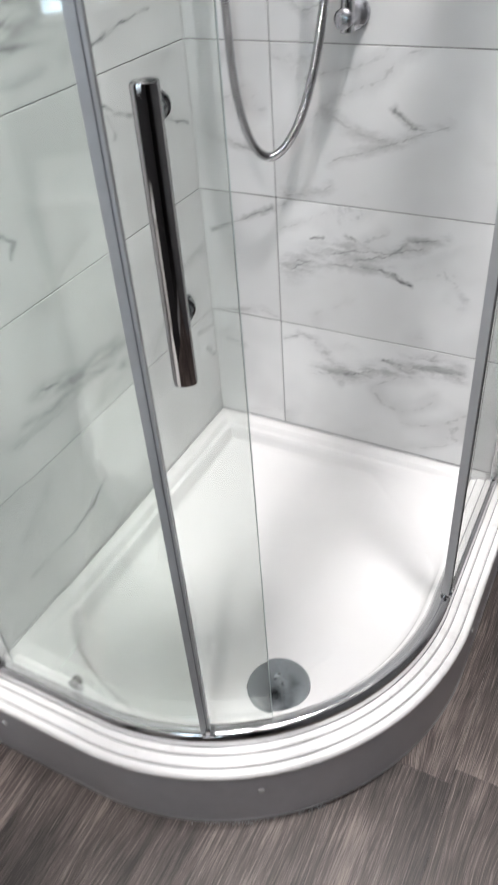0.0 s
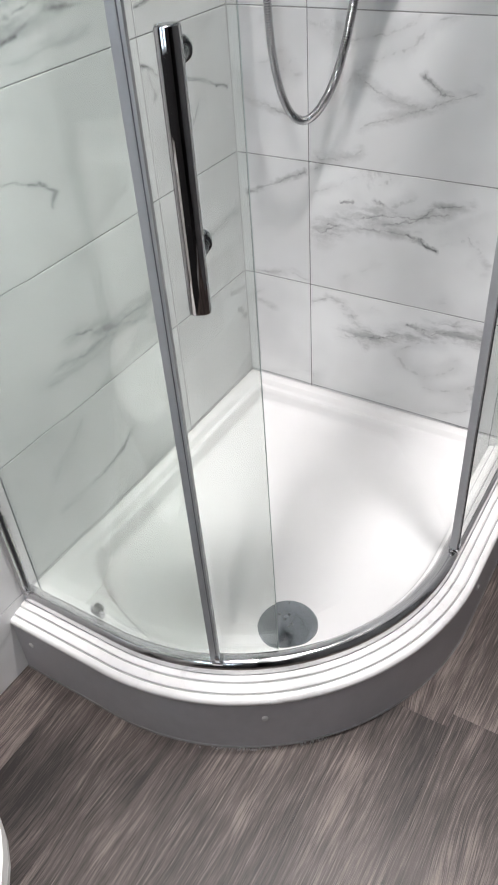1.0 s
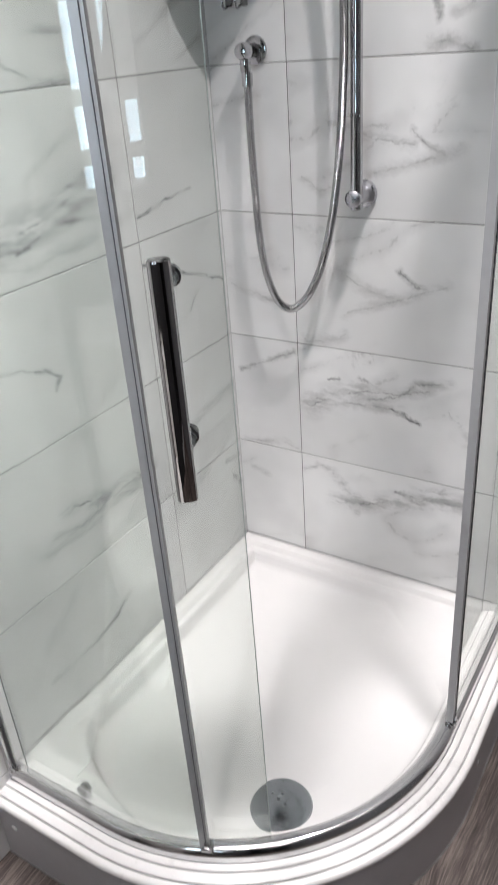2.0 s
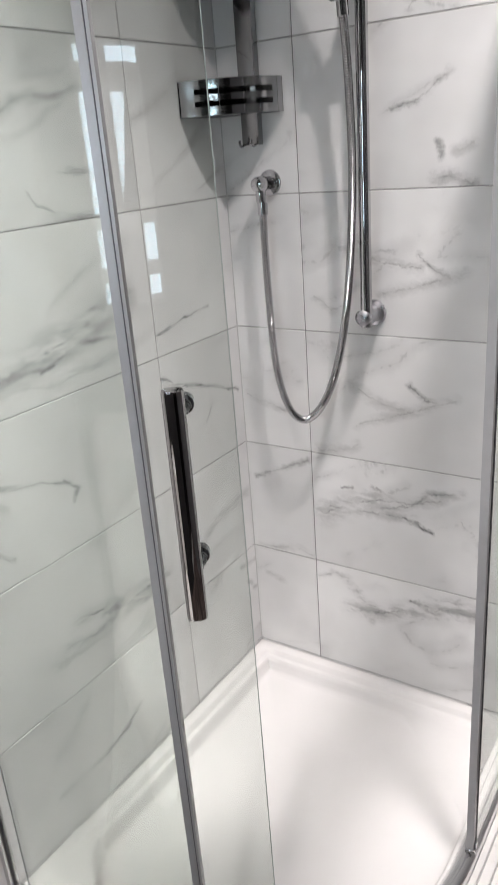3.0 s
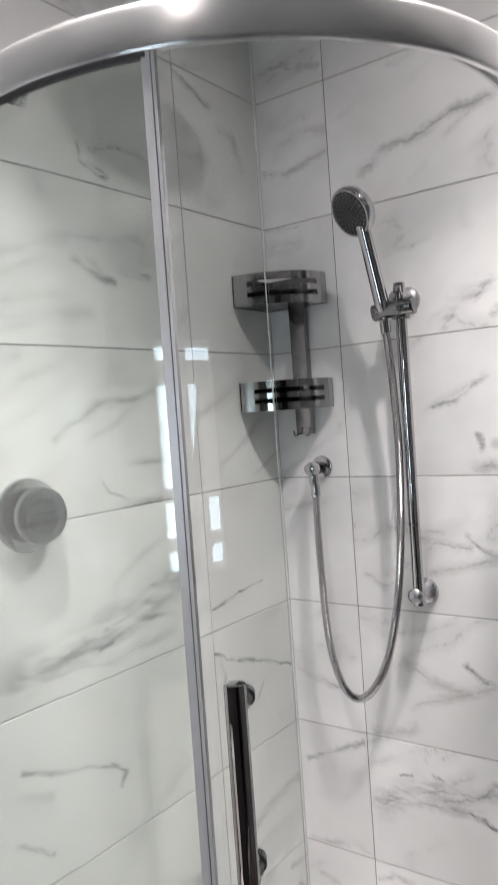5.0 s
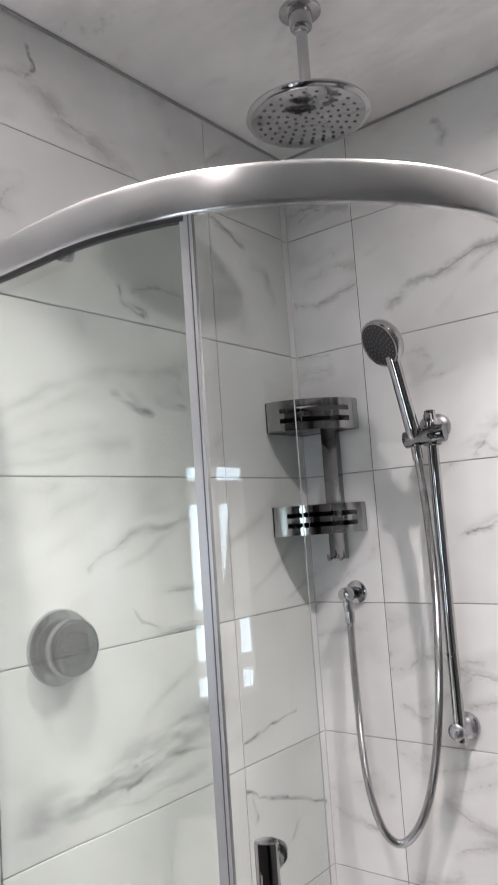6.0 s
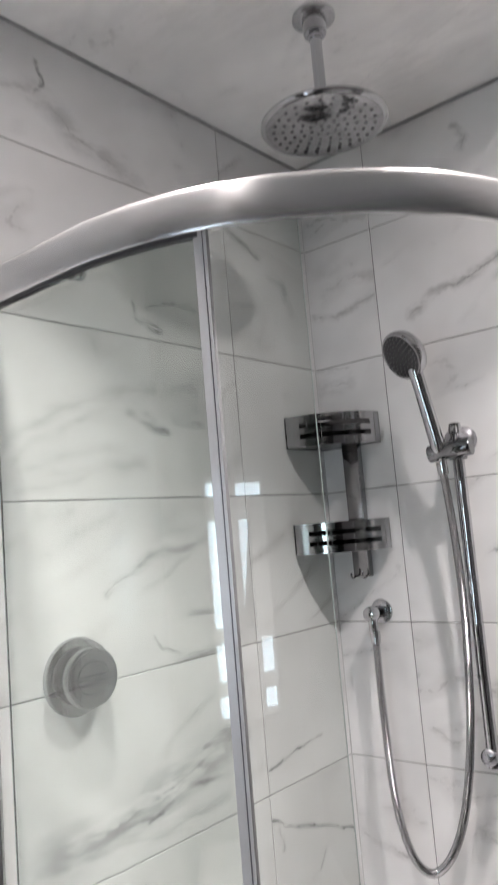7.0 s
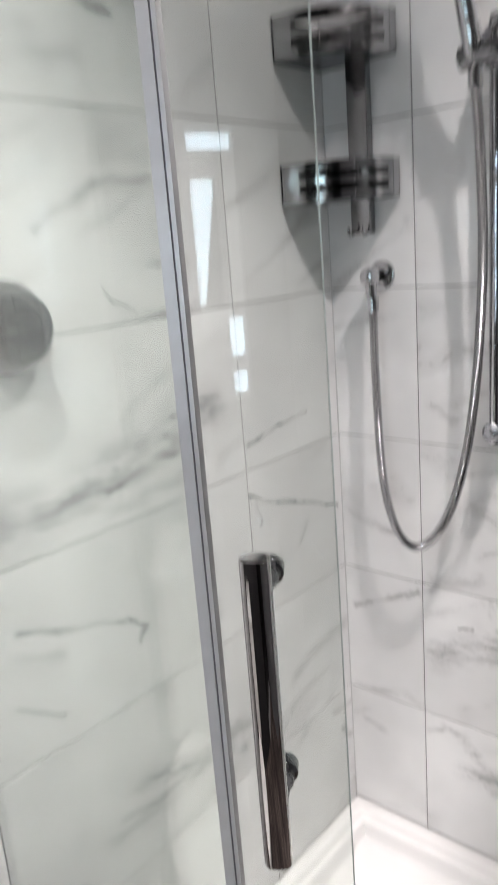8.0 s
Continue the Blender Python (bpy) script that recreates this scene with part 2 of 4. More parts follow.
def turned(bm, profile, n=32, m=None):
    """A solid of revolution about z from (radius, height) pairs; m places it."""
    m = m or Matrix()
    rings = []
    for r, z in profile:
        if r < 1e-6:
            rings.append([bm.verts.new(m @ Vector((0, 0, z)))])
        else:
            rings.append([bm.verts.new(m @ Vector((r * math.cos(2 * math.pi * i / n), r * math.sin(2 * math.pi * i / n), z))) for i in range(n)])
    for a, b in zip(rings, rings[1:]):
        for i in range(n):
            j = (i + 1) % n
            quad = [a[i % len(a)], a[j % len(a)], b[j % len(b)], b[i % len(b)]]
            quad = list(dict.fromkeys(quad))
            if len(quad) > 2:
                bm.faces.new(quad)
    for ring in (rings[0], rings[-1]):
        if len(ring) > 2:
            bm.faces.new(ring)
    return bm


def along(a, b):
    """The pose whose z axis runs from a to b, with its origin at a."""
    a, b = Vector(a), Vector(b)
    return Matrix.Translation(a) @ (b - a).to_track_quat("Z", "Y").to_matrix().to_4x4()


def rod(bm, a, b, r, n=20, bevel=0.0015):
    h = (Vector(b) - Vector(a)).length
    e = min(bevel, r * 0.4)
    return turned(bm, [(0, 0), (r - e, 0), (r, e), (r, h - e), (r - e, h), (0, h)], n, along(a, b))


def spline(points, steps):
    """Catmull-Rom through the points."""
    pts = [Vector(p) for p in points]
    pts = [2 * pts[0] - pts[1]] + pts + [2 * pts[-1] - pts[-2]]
    out = []
    for a, b, c, d in zip(pts, pts[1:], pts[2:], pts[3:]):
        for i in range(steps):
            t = i / steps
            out.append(0.5 * (2 * b + (c - a) * t + (2 * a - 5 * b + 4 * c - d) * t * t + (3 * b - a - 3 * c + d) * t ** 3))
    return out + [pts[-2]]


def even(points, gap):
    """The same line with points an even gap apart."""
    out, left = [points[0]], gap
    for a, b in zip(points, points[1:]):
        run, done = (b - a).length, 0.0
        while run - done >= left:
            done += left
            out.append(a.lerp(b, done / run))
            left = gap
        left -= run - done
    return out


def tube(bm, points, radii, n=12):
    """A round tube along the points."""
    rings, up = [], Vector((0.3, 1, 0.2)).normalized()
    for i, p in enumerate(points):
        d = (points[min(i + 1, len(points) - 1)] - points[max(i - 1, 0)]).normalized()
        side = d.cross(up).normalized()
        up = side.cross(d).normalized()
        r = radii[i] if isinstance(radii, (list, tuple)) else radii
        rings.append([bm.verts.new(p + r * (math.cos(a) * side + math.sin(a) * up)) for a in (2 * math.pi * j / n for j in range(n))])
    for a, b in zip(rings, rings[1:]):
        for j in range(n):
            bm.faces.new((a[j], a[(j + 1) % n], b[(j + 1) % n], b[j]))
    bm.faces.new(rings[0])
    bm.faces.new(rings[-1])
    return bm


def front_line(inset, start=0.0, end=None, step=0.018):
    """Points and outward normals along the quadrant's front, that far inside the tray's edge: from the side wall,
    along the short straight, round the arc and along the other straight to the back wall. start and end in metres."""
    r = TR - inset
    a, arc, b = CX, r * math.pi / 2, -CY
    end = a + arc + b if end is None else end
    marks = sorted({start, end, *(s for s in (a, a + arc) if start < s < end)})
    stops = []
    for s0, s1 in zip(marks, marks[1:]):
        curved = a - 1e-6 <= s0 and s1 <= a + arc + 1e-6
        n = max(1, math.ceil((s1 - s0) / step)) if curved else 1
        stops += [s0 + (s1 - s0) * i / n for i in range(n)]
    stops.append(end)
    out = []
    for s in stops:
        if s <= a:
            out.append((Vector((s, CY - r, 0)), Vector((0, -1, 0))))
        elif s <= a + arc:
            g = -math.pi / 2 + (s - a) / r
            n = Vector((math.cos(g), math.sin(g), 0))
            out.append((Vector((CX, CY, 0)) + r * n, n))
        else:
            out.append((Vector((CX + r, CY + s - a - arc, 0)), Vector((1, 0, 0))))
    return out


def at_angle(inset, degrees):
    """The run along front_line at which the arc has turned to that angle about its centre (-90 to 0)."""
    return CX + (TR - inset) * radians(degrees + 90)


def swept(bm, line, profile):
    """A closed profile of (outward, height) pairs carried along a line of points and normals, with capped ends."""
    rings = [[bm.verts.new(p + o * n + Vector((0, 0, z))) for o, z in profile] for p, n in line]
    k = len(profile)
    for a, b in zip(rings, rings[1:]):
        for i in range(k):
            bm.faces.new((a[i], a[(i + 1) % k], b[(i + 1) % k], b[i]))
    bm.faces.new(rings[0])
    bm.faces.new(rings[-1])
    return bm


# ---------------------------------------------------------------- walls, floor, ceiling
def wall(name, bm, material, label):
    return tagged(part(name, bm, material, smooth=0), label, "wall", kind="structure")


wall_back = wall("wall_back", block(bmesh.new(), -0.16, ROOM_X + 0.16, 0.0014, 0.16, 0, CEIL), M_GROUT,
                 "bathroom wall clad in polished white marble-look tiles")
wall_side = wall("wall_side", block(bmesh.new(), -0.16, -0.0014, ROOM_Y - 0.16, 0.0014, 0, CEIL), M_GROUT,
                 "side wall clad in polished white marble-look tiles")
# unseen closing wall, its grey chosen to weaken bounce light and deepen reflections
wall_right = wall("wall_right", block(bmesh.new(), ROOM_X, ROOM_X + 0.16, ROOM_Y, 0.009, 0, CEIL), M_SLATE,
                  "unseen plain bathroom wall, greyed to cut bounce light")
WIN = (0.42, 0.96, 1.09, 1.78)      # window opening in the entrance wall
DOOR = (1.26, 1.93, 2.05)           # doorway added beside it, out of view, for a dark reflection
bm = bmesh.new()
for x0, x1, z0, z1 in ((-0.009, WIN[0], 0, CEIL), (WIN[0], WIN[1], 0, WIN[2]), (WIN[0], WIN[1], WIN[3], CEIL),
                       (WIN[1], DOOR[0], 0, CEIL), (DOOR[0], DOOR[1], DOOR[2], CEIL), (DOOR[1], ROOM_X + 0.16, 0, CEIL)):
    block(bm, x0, x1, ROOM_Y - 0.16, ROOM_Y, z0, z1)
wall_front = wall("wall_front", bm, M_GREYWALL, "unseen wall kept near black for dark chrome reflections, with a window and a doorway")

# unseen closed box behind the doorway, added to darken what chrome and glass reflect
dark_box = bmesh.new()
hx0, hx1, hy0, hy1 = DOOR[0] - 0.3, DOOR[1] + 0.3, ROOM_Y - 1.5, ROOM_Y - 0.17
for b in ((hx0 - 0.1, hx0, hy0, hy1, 0, 2.4), (hx1, hx1 + 0.1, hy0, hy1, 0, 2.4), (hx0 - 0.1, hx1 + 0.1, hy0 - 0.1, hy0, 0, 2.4),
          (hx0 - 0.1, hx1 + 0.1, hy0 - 0.1, hy1, 2.4, 2.5), (hx0 - 0.1, hx1 + 0.1, hy0 - 0.1, hy1, -0.1, 0.0)):
    block(dark_box, *b)
tagged(part("wall_hall", dark_box, M_DARKBOX, smooth=0), "unseen dark box added behind the doorway for dark reflections", "hallway", kind="structure")

floor_bed = part("floor", block(bmesh.new(), -0.16, ROOM_X + 0.16, ROOM_Y - 0.16, 0.16, -0.12, -0.004), M_GROOVE, smooth=0)
tagged(floor_bed, "grey-brown wood-look vinyl plank floor", "floor", kind="structure")

M_CEIL = marble("marble_ceiling", "flat", [(0.10, -0.15, 0.75, -0.30, 0.10, 0.10), (0.55, -0.75, 1.1, -0.2, 0.12, 0.10),
                                           (0.05, -0.7, 0.45, -0.5, 0.09, 0.09)], (0.93, 0.92, 0.915), 0.4, 0.12, 5.0)
bm = block(bmesh.new(), -0.16, ROOM_X + 0.16, ROOM_Y - 0.16, 0.16, CEIL, CEIL + 0.12)
tagged(part("ceiling", bm, M_CEIL, smooth=0), "glossy pale marble-look panelled ceiling", "ceiling", kind="structure")
bm = block(bmesh.new(), 0.0, ROOM_X, -0.0065, -0.0, CEIL - 0.0065, CEIL - 0.0005, 0.002)
block(bm, 0.0, 0.0065, ROOM_Y, -0.0065, CEIL - 0.0065, CEIL - 0.0005, 0.002)
tagged(part("trim", bm, M_TRIMGREY), "thin grey sealing trim where walls meet the ceiling", "trim", kind="structure")

bm = bmesh.new()
prof = [(-0.004, 0.004), (-0.004, -0.0022), (0.0008, -0.0020), (0.0020, -0.0008), (0.0022, 0.004)]
lo = [bm.verts.new((x, y, 0.188)) for x, y in prof]
hi = [bm.verts.new((x, y, CEIL - 0.009)) for x, y in prof]
for i in range(5):
    bm.faces.new((lo[i], lo[(i + 1) % 5], hi[(i + 1) % 5], hi[i]))
tagged(part("trim", bm, M_CORNER), "thin grey sealant line in the tiled corner", "trim", kind="structure")

# window: white frame, frosted panes whose own glow stands in for daylight
window = thing("window_1", "small white-framed window with frosted panes", "window", "structure")
bm = bmesh.new()
bars_z = [WIN[2], 1.106, 1.165, 1.205, 1.310, 1.350, 1.652, 1.722, 1.762, WIN[3]]
for z0, z1 in zip(bars_z[::2], bars_z[1::2]):
    block(bm, WIN[0], WIN[1], ROOM_Y - 0.10, ROOM_Y - 0.05, z0, z1, 0.003)
for x0, x1, z1 in ((WIN[0], WIN[0] + 0.02, WIN[3]), (WIN[1] - 0.02, WIN[1], WIN[3]), (0.785, 0.825, 1.70)):
    block(bm, x0, x1, ROOM_Y - 0.102, ROOM_Y - 0.048, WIN[2], z1, 0.003)
block(bm, 0.825, WIN[1] - 0.02, ROOM_Y - 0.081, ROOM_Y - 0.06, 1.33, 1.70, 0.003)
block(bm, 0.61, 0.79, ROOM_Y - 0.081, ROOM_Y - 0.06, WIN[2], 1.33, 0.003)
part("window_frame", bm, M_TRIM, window)
# added wedge that cuts the tall pane to the tapered shape of its reflection
bm = bmesh.new()
near, far = ([bm.verts.new((x, ROOM_Y + y, z)) for x, z in ((0.655, 1.34), (0.80, 1.34), (0.80, 1.655), (0.79, 1.655))] for y in (-0.046, -0.042))
for i in range(4):
    bm.faces.new((near[i], near[(i + 1) % 4], far[(i + 1) % 4], far[i]))
bm.faces.new(near)
bm.faces.new(far)
part("blind", bm, M_SLATE, window, "grey wedge added to taper the tall pane's reflection", smooth=0)
M_SKYPANE = glow("glowing_frosted_glass", (0.68, 0.87, 1.0), 6.0)
for z0, z1 in zip(bars_z[1::2], bars_z[2::2]):
    part("pane", block(bmesh.new(), WIN[0] + 0.015, WIN[1] - 0.015, ROOM_Y - 0.092, ROOM_Y - 0.084, z0 - 0.004, z1 + 0.004), M_SKYPANE, window, smooth=0)


# ---------------------------------------------------------------- shower tray
def tray_ring(wall_in, front_in, z, bend=0.0, ridge=0.0, ramp=0.0, deck=0.0):
    """One closed ring of the tray's surface. bend rounds the basin's corner at the side wall,
    ramp slopes its corner at the back wall, ridge and deck raise the ledge left in the rounded corner."""
    r = TR - front_in
    pts = []
    for i in range(17):
        pts.append((wall_in + (CX + r - wall_in) * i / 16, -wall_in))
    for i in range(1, 8):
        pts.append((CX + r, -wall_in + (CY + wall_in) * i / 8))
    for i in range(0, 25):
        a = -math.pi / 2 * i / 24
        pts.append((CX + r * math.cos(a), CY + r * math.sin(a)))
    for i in range(1, 16):
        pts.append((CX + (wall_in - CX) * i / 16, CY - r))
    for i in range(0, 28):
        pts.append((wall_in, CY - r + (-wall_in - CY + r) * i / 28))
    out = []
    for x, y in pts:
        lift = 0.0
        if bend or deck:
            if x < 0.36 and y < -0.68:
                s = min(1.0, (0.36 - x) / (0.325 - (front_in - 0.083)))
                edge = -0.70 - (0.18 - (front_in - 0.083)) * max(0.0, 1 - s ** 1.8) ** 0.55
                if deck:
                    lift = deck * min(1.0, max(0.0, edge - y) / 0.02)
                else:
                    edge = y + (max(y, edge) - y) * bend
                    lift = ridge * min(1.0, (edge - y) / 0.02)
                    y = edge
            over = max(0.0, x - 0.392 + 0.963 * y) * 0.5 * ramp
            x, y = x - over, y - over
        out.append(Vector((x, y, z + lift)))
    return out


DRAIN = Vector((0.493, -0.689, 0.126))
tray = thing("shower_tray", "white acrylic offset-quadrant shower tray on a grey curved plinth", "shower tray")
bm = bmesh.new()
rings = [tray_ring(0.002, 0.056, 0.120), tray_ring(0.002, 0.056, 0.186), tray_ring(0.005, 0.058, 0.188), tray_ring(0.026, 0.070, 0.187),
         tray_ring(0.031, 0.073, 0.185, deck=0.0015), tray_ring(0.035, 0.078, 0.175, deck=0.0115), tray_ring(0.039, 0.082, 0.173, deck=0.0130),
         tray_ring(0.044, 0.083, 0.1728, 0.985, 0.0130), tray_ring(0.046, 0.086, 0.1726, 1.0, 0.0140, 0.05), tray_ring(0.049, 0.091, 0.1712, 1.0, 0.0135, 0.12), tray_ring(0.053, 0.096, 0.162, 1.0, 0.012, 0.30), tray_ring(0.058, 0.101, 0.147, 1.0, 0.0, 0.72), tray_ring(0.063, 0.106, 0.1415, 1.0, 0.0, 0.88), tray_ring(0.075, 0.114, 0.1385, 1.0, 0.0, 0.98)]
inner = rings[-1]
for s in (0.2, 0.4, 0.6, 0.8):
    rings.append([p.lerp(DRAIN, s) for p in inner])
    for p in rings[-1]:
        p.z = inner[0].z + (DRAIN.z + 0.002 - inner[0].z) * s ** 0.8
last = []
for p in inner:
    d = (p - DRAIN).xy.normalized() * 0.064
    last.append(Vector((DRAIN.x + d.x, DRAIN.y + d.y, DRAIN.z)))
rings.append(last)
made = [[bm.verts.new(p) for p in ring] for ring in rings]
for a, b in zip(made, made[1:]):
    for i in range(len(a)):
        j = (i + 1) % len(a)
        bm.faces.new((a[i], a[j], b[j], b[i]))
bm.faces.new(made[-1])
bm.faces.new(made[0])
part("basin", bm, M_ACRYLIC, tray, smooth=60)
# stepped white rim in front of the glass
part("rim", swept(bmesh.new(), front_line(0.0), [
    (-0.0462, 0.140), (-0.0034, 0.140), (0.0000, 0.143), (0.0017, 0.147), (0.0017, 0.151), (-0.0008, 0.156), (-0.0050, 0.158), (-0.0118, 0.1585),
    (-0.0120, 0.155), (-0.0143, 0.155), (-0.0147, 0.161), (-0.0168, 0.163), (-0.0319, 0.164), (-0.0322, 0.160), (-0.0344, 0.160), (-0.0349, 0.166),
    (-0.0370, 0.168), (-0.0466, 0.169)]), M_TRIM, tray, "white stepped rim with two grey grooves")
for inset, z in ((0.0132, 0.1562), (0.0333, 0.1612)):
    part("groove_seal", swept(bmesh.new(), front_line(inset), [(-0.0016, z - 0.006), (0.0016, z - 0.006), (0.0016, z + 0.0006), (-0.0016, z + 0.0006)]),
         M_GROOVE, tray, "grey seal line in the rim")
part("plinth_panel", swept(bmesh.new(), front_line(0.002), [(-0.012, 0.002), (0.002, 0.002), (0.0, 0.141), (-0.012, 0.141)]), M_PANEL, tray, "smooth grey plinth panel")
part("sealant_bead", swept(bmesh.new(), front_line(0.0), [(-0.008, 0.0005), (0.0025, 0.0005), (0.002, 0.002), (0.0005, 0.003), (-0.008, 0.003)]), M_BEAD, tray,
     "clear silicone bead along the floor")
bm = bmesh.new()
rnd = random.Random(9)
for i in range(110):
    ang = rnd.gauss(-60.0, 5.0) if i % 3 else rnd.uniform(-50, -44)
    p, n = front_line(-0.002, at_angle(-0.002, ang), at_angle(-0.002, ang) + 0.001)[0]
    r = rnd.uniform(0.0009, 0.0022)
    turned(bm, [(r, 0.0), (r * 0.9, r * 0.3), (r * 0.5, r * 0.55), (0, r * 0.6)], 8, Matrix.Translation(p + n * rnd.uniform(-0.001, 0.006) + Vector((0, 0, 0.0003))))
tagged(part("silicone_smear", bm, M_SMEAR, tray), "shiny smeared silicone at the floor", kind="stuff")
for s in (0.040, at_angle(0.001, -56.2), at_angle(0.001, 0.0) + 0.028):
    (p, n), = [front_line(0.001, s, s + 0.001)[0]]
    bm = turned(bmesh.new(), [(0, -0.002), (0.0062, -0.002), (0.0066, 0.0015), (0.0050, 0.0035), (0, 0.0042)], 20,
                along(p + Vector((0, 0, 0.098)), p + n + Vector((0, 0, 0.098))))
    part("screw_cap", bm, M_ACRYLIC, tray, "white plastic screw cap")

drain = thing("drain_cover", "round chrome shower waste cover with water drops in the tray", "drain cover")
part("cover", turned(bmesh.new(), [(0, -0.004), (0.060, -0.004), (0.0605, 0.004), (0.058, 0.007), (0.045, 0.0088), (0, 0.0098)], 48,
                     Matrix.Translation(DRAIN + Vector((0, 0, 0.004)))), chrome("dull_chrome", (0.40, 0.43, 0.45), 0.16), drain)
part("gap_ring", turned(bmesh.new(), [(0.0600, 0.0002), (0.0622, 0.0002), (0.0622, 0.0012), (0.0600, 0.0012), (0.0600, 0.0002)], 48, Matrix.Translation(DRAIN)), M_DARK, drain)
bm = bmesh.new()
rnd = random.Random(4)
for i in range(26):
    a = rnd.uniform(0, 6.28) if i > 6 else 0.9 * i
    q = rnd.uniform(0.045, 0.054) if i % 3 else rnd.uniform(0.006, 0.03)
    r = rnd.uniform(0.0018, 0.0042)
    h = 0.0125 - 0.004 * (q / 0.056) ** 2
    turned(bm, [(r, 0), (r * 0.92, r * 0.35), (r * 0.6, r * 0.65), (0, r * 0.75)], 10, Matrix.Translation(DRAIN + Vector((q * math.cos(a), q * math.sin(a), h))))
tagged(part("water_drops", bm, plain("water_drop", (0.10, 0.11, 0.115), 0.03, 0.0, 0.1, 60.0, 0.0, 0.9), drain), "shiny water drops", kind="stuff")


# ---------------------------------------------------------------- enclosure: tracks, glass, seals
G_FIX, G_DOOR = 0.057, 0.076     # insets of the fixed glass and of the sliding door
STILE, LEAD = -65.4, -52.0
Z0, Z1 = 0.196, 1.992
enclosure = thing("shower_enclosure", "curved clear-glass shower enclosure, chrome frame, sliding door half open", "shower enclosure")

part("bottom_track", swept(bmesh.new(), front_line(0.0475), [
    (-0.036, 0.168), (0.0, 0.168), (0.0, 0.181), (-0.0015, 0.187), (-0.0045, 0.192), (-0.009, 0.1955), (-0.014, 0.197), (-0.020, 0.197), (-0.026, 0.195),
    (-0.032, 0.190), (-0.036, 0.182)]), M_TRACK, enclosure, "polished chrome bottom rail")
part("top_rail", swept(bmesh.new(), front_line(0.0515, step=0.012), [
    (-0.042, 1.995), (-0.036, 1.993), (-0.034, 1.999), (-0.008, 1.999), (-0.006, 1.9725), (0.0005, 1.9725), (0.0018, 1.9738), (0.0024, 1.9765), (0.0026, 1.9785),
    (0.0029, 1.9995), (0.0026, 2.0190), (0.0022, 2.0225), (0.0016, 2.0250), (0.0002, 2.0273), (-0.002, 2.0285), (-0.034, 2.0285), (-0.042, 2.0225)]), M_SATIN, enclosure, "curved satin aluminium top rail")


def pane(inset, s0, s1, parent, name, label):
    t = 0.003
    ob = part(name, swept(bmesh.new(), front_line(inset, s0, s1, 0.010), [(-t, Z0), (t, Z0), (t, Z1), (-t, Z1)]), M_GLASS, parent, label)
    ob.visible_shadow = False
    return ob


fixed_side = pane(G_FIX, 0.012, at_angle(G_FIX, STILE) - 0.011, enclosure, "fixed_pane", "curved fixed pane of clear glass")
fixed_back = pane(G_FIX, at_angle(G_FIX, 0.0) + 0.024, CX + (TR - G_FIX) * math.pi / 2 - CY - 0.012, enclosure, "fixed_pane", "flat fixed pane of clear glass")


def upright(inset, s0, s1, o0, o1, material, name, parent, label="", z0=Z0, z1=Z1):
    return part(name, swept(bmesh.new(), front_line(inset, s0, s1, 0.004), [(o0, z0), (o1, z0), (o1, z1), (o0, z1)]), material, parent, label)


# seal strip on the free edge of the curved fixed pane
e = at_angle(G_FIX, STILE)
upright(G_FIX, e - 0.0115, e - 0.0010, -0.005, 0.0045, M_SEAL, "seal_strip", enclosure, "pale grey translucent plastic seal")
upright(G_FIX, e - 0.0010, e + 0.0004, -0.006, 0.0030, M_LIP, "seal_lip", enclosure, "dark seal line")
upright(G_FIX, e + 0.0004, e + 0.0042, -0.008, 0.0040, M_SEAL, "seal_fin", enclosure, "pale grey seal fin")
# profile on the free edge of the flat fixed pane
e2 = at_angle(G_FIX, 0.0) + 0.020
upright(G_FIX, e2 - 0.010, e2 + 0.002, -0.010, 0.004, M_SEAL, "seal_strip", enclosure, "pale grey translucent plastic seal")
upright(G_FIX, e2 + 0.002, e2 + 0.008, -0.006, 0.005, M_DARK, "seal_lip", enclosure, "dark seal line")
# channels that hold the panes at the walls
upright(G_FIX, 0.001, 0.013, -0.011, 0.011, M_SATIN, "wall_channel", enclosure, "satin aluminium wall channel", 0.190)
upright(G_FIX, 0.013, 0.016, -0.005, 0.005, M_DARK, "channel_gasket", enclosure, "dark gasket")
send = CX + (TR - G_FIX) * math.pi / 2 - CY
upright(G_FIX, send - 0.022, send - 0.001, -0.011, 0.011, M_SATIN, "wall_channel", enclosure, "satin aluminium wall channel", 0.190)

part("top_gasket", swept(bmesh.new(), front_line(G_FIX, 0.016, e - 0.006, 0.012), [(-0.006, 1.966), (0.006, 1.966), (0.006, 1.9735), (-0.006, 1.9735)]), M_DARK, enclosure,
     "dark gasket between the rail and the fixed pane")
# small chrome feet where seals meet the rails
for s, zz in ((e + 0.001, 0.197), (e2 - 0.002, 0.197), (0.012, 0.197)):
    (p, n), = [front_line(G_FIX, s, s + 0.001)[0]]
    turn = Matrix.Rotation(math.atan2(n.y, n.x), 4, "Z")
    bm = block(bmesh.new(), -0.012, 0.010, -0.010, 0.010, 0.0, 0.007, 0.0015)
    block(bm, 0.004, 0.009, -0.004, 0.004, 0.005, 0.022, 0.001)
    bm.transform(Matrix.Translation(p + Vector((0, 0, zz))) @ turn)
    part("foot_clip", bm, M_CHROME, enclosure, "small chrome foot clip")

door = new("sliding_door")
door.parent = enclosure
tagged(door, "curved sliding glass door with a chrome bar handle")
pane(G_DOOR, 0.034, at_angle(G_DOOR, LEAD), door, "door_pane", "curved clear door glass")
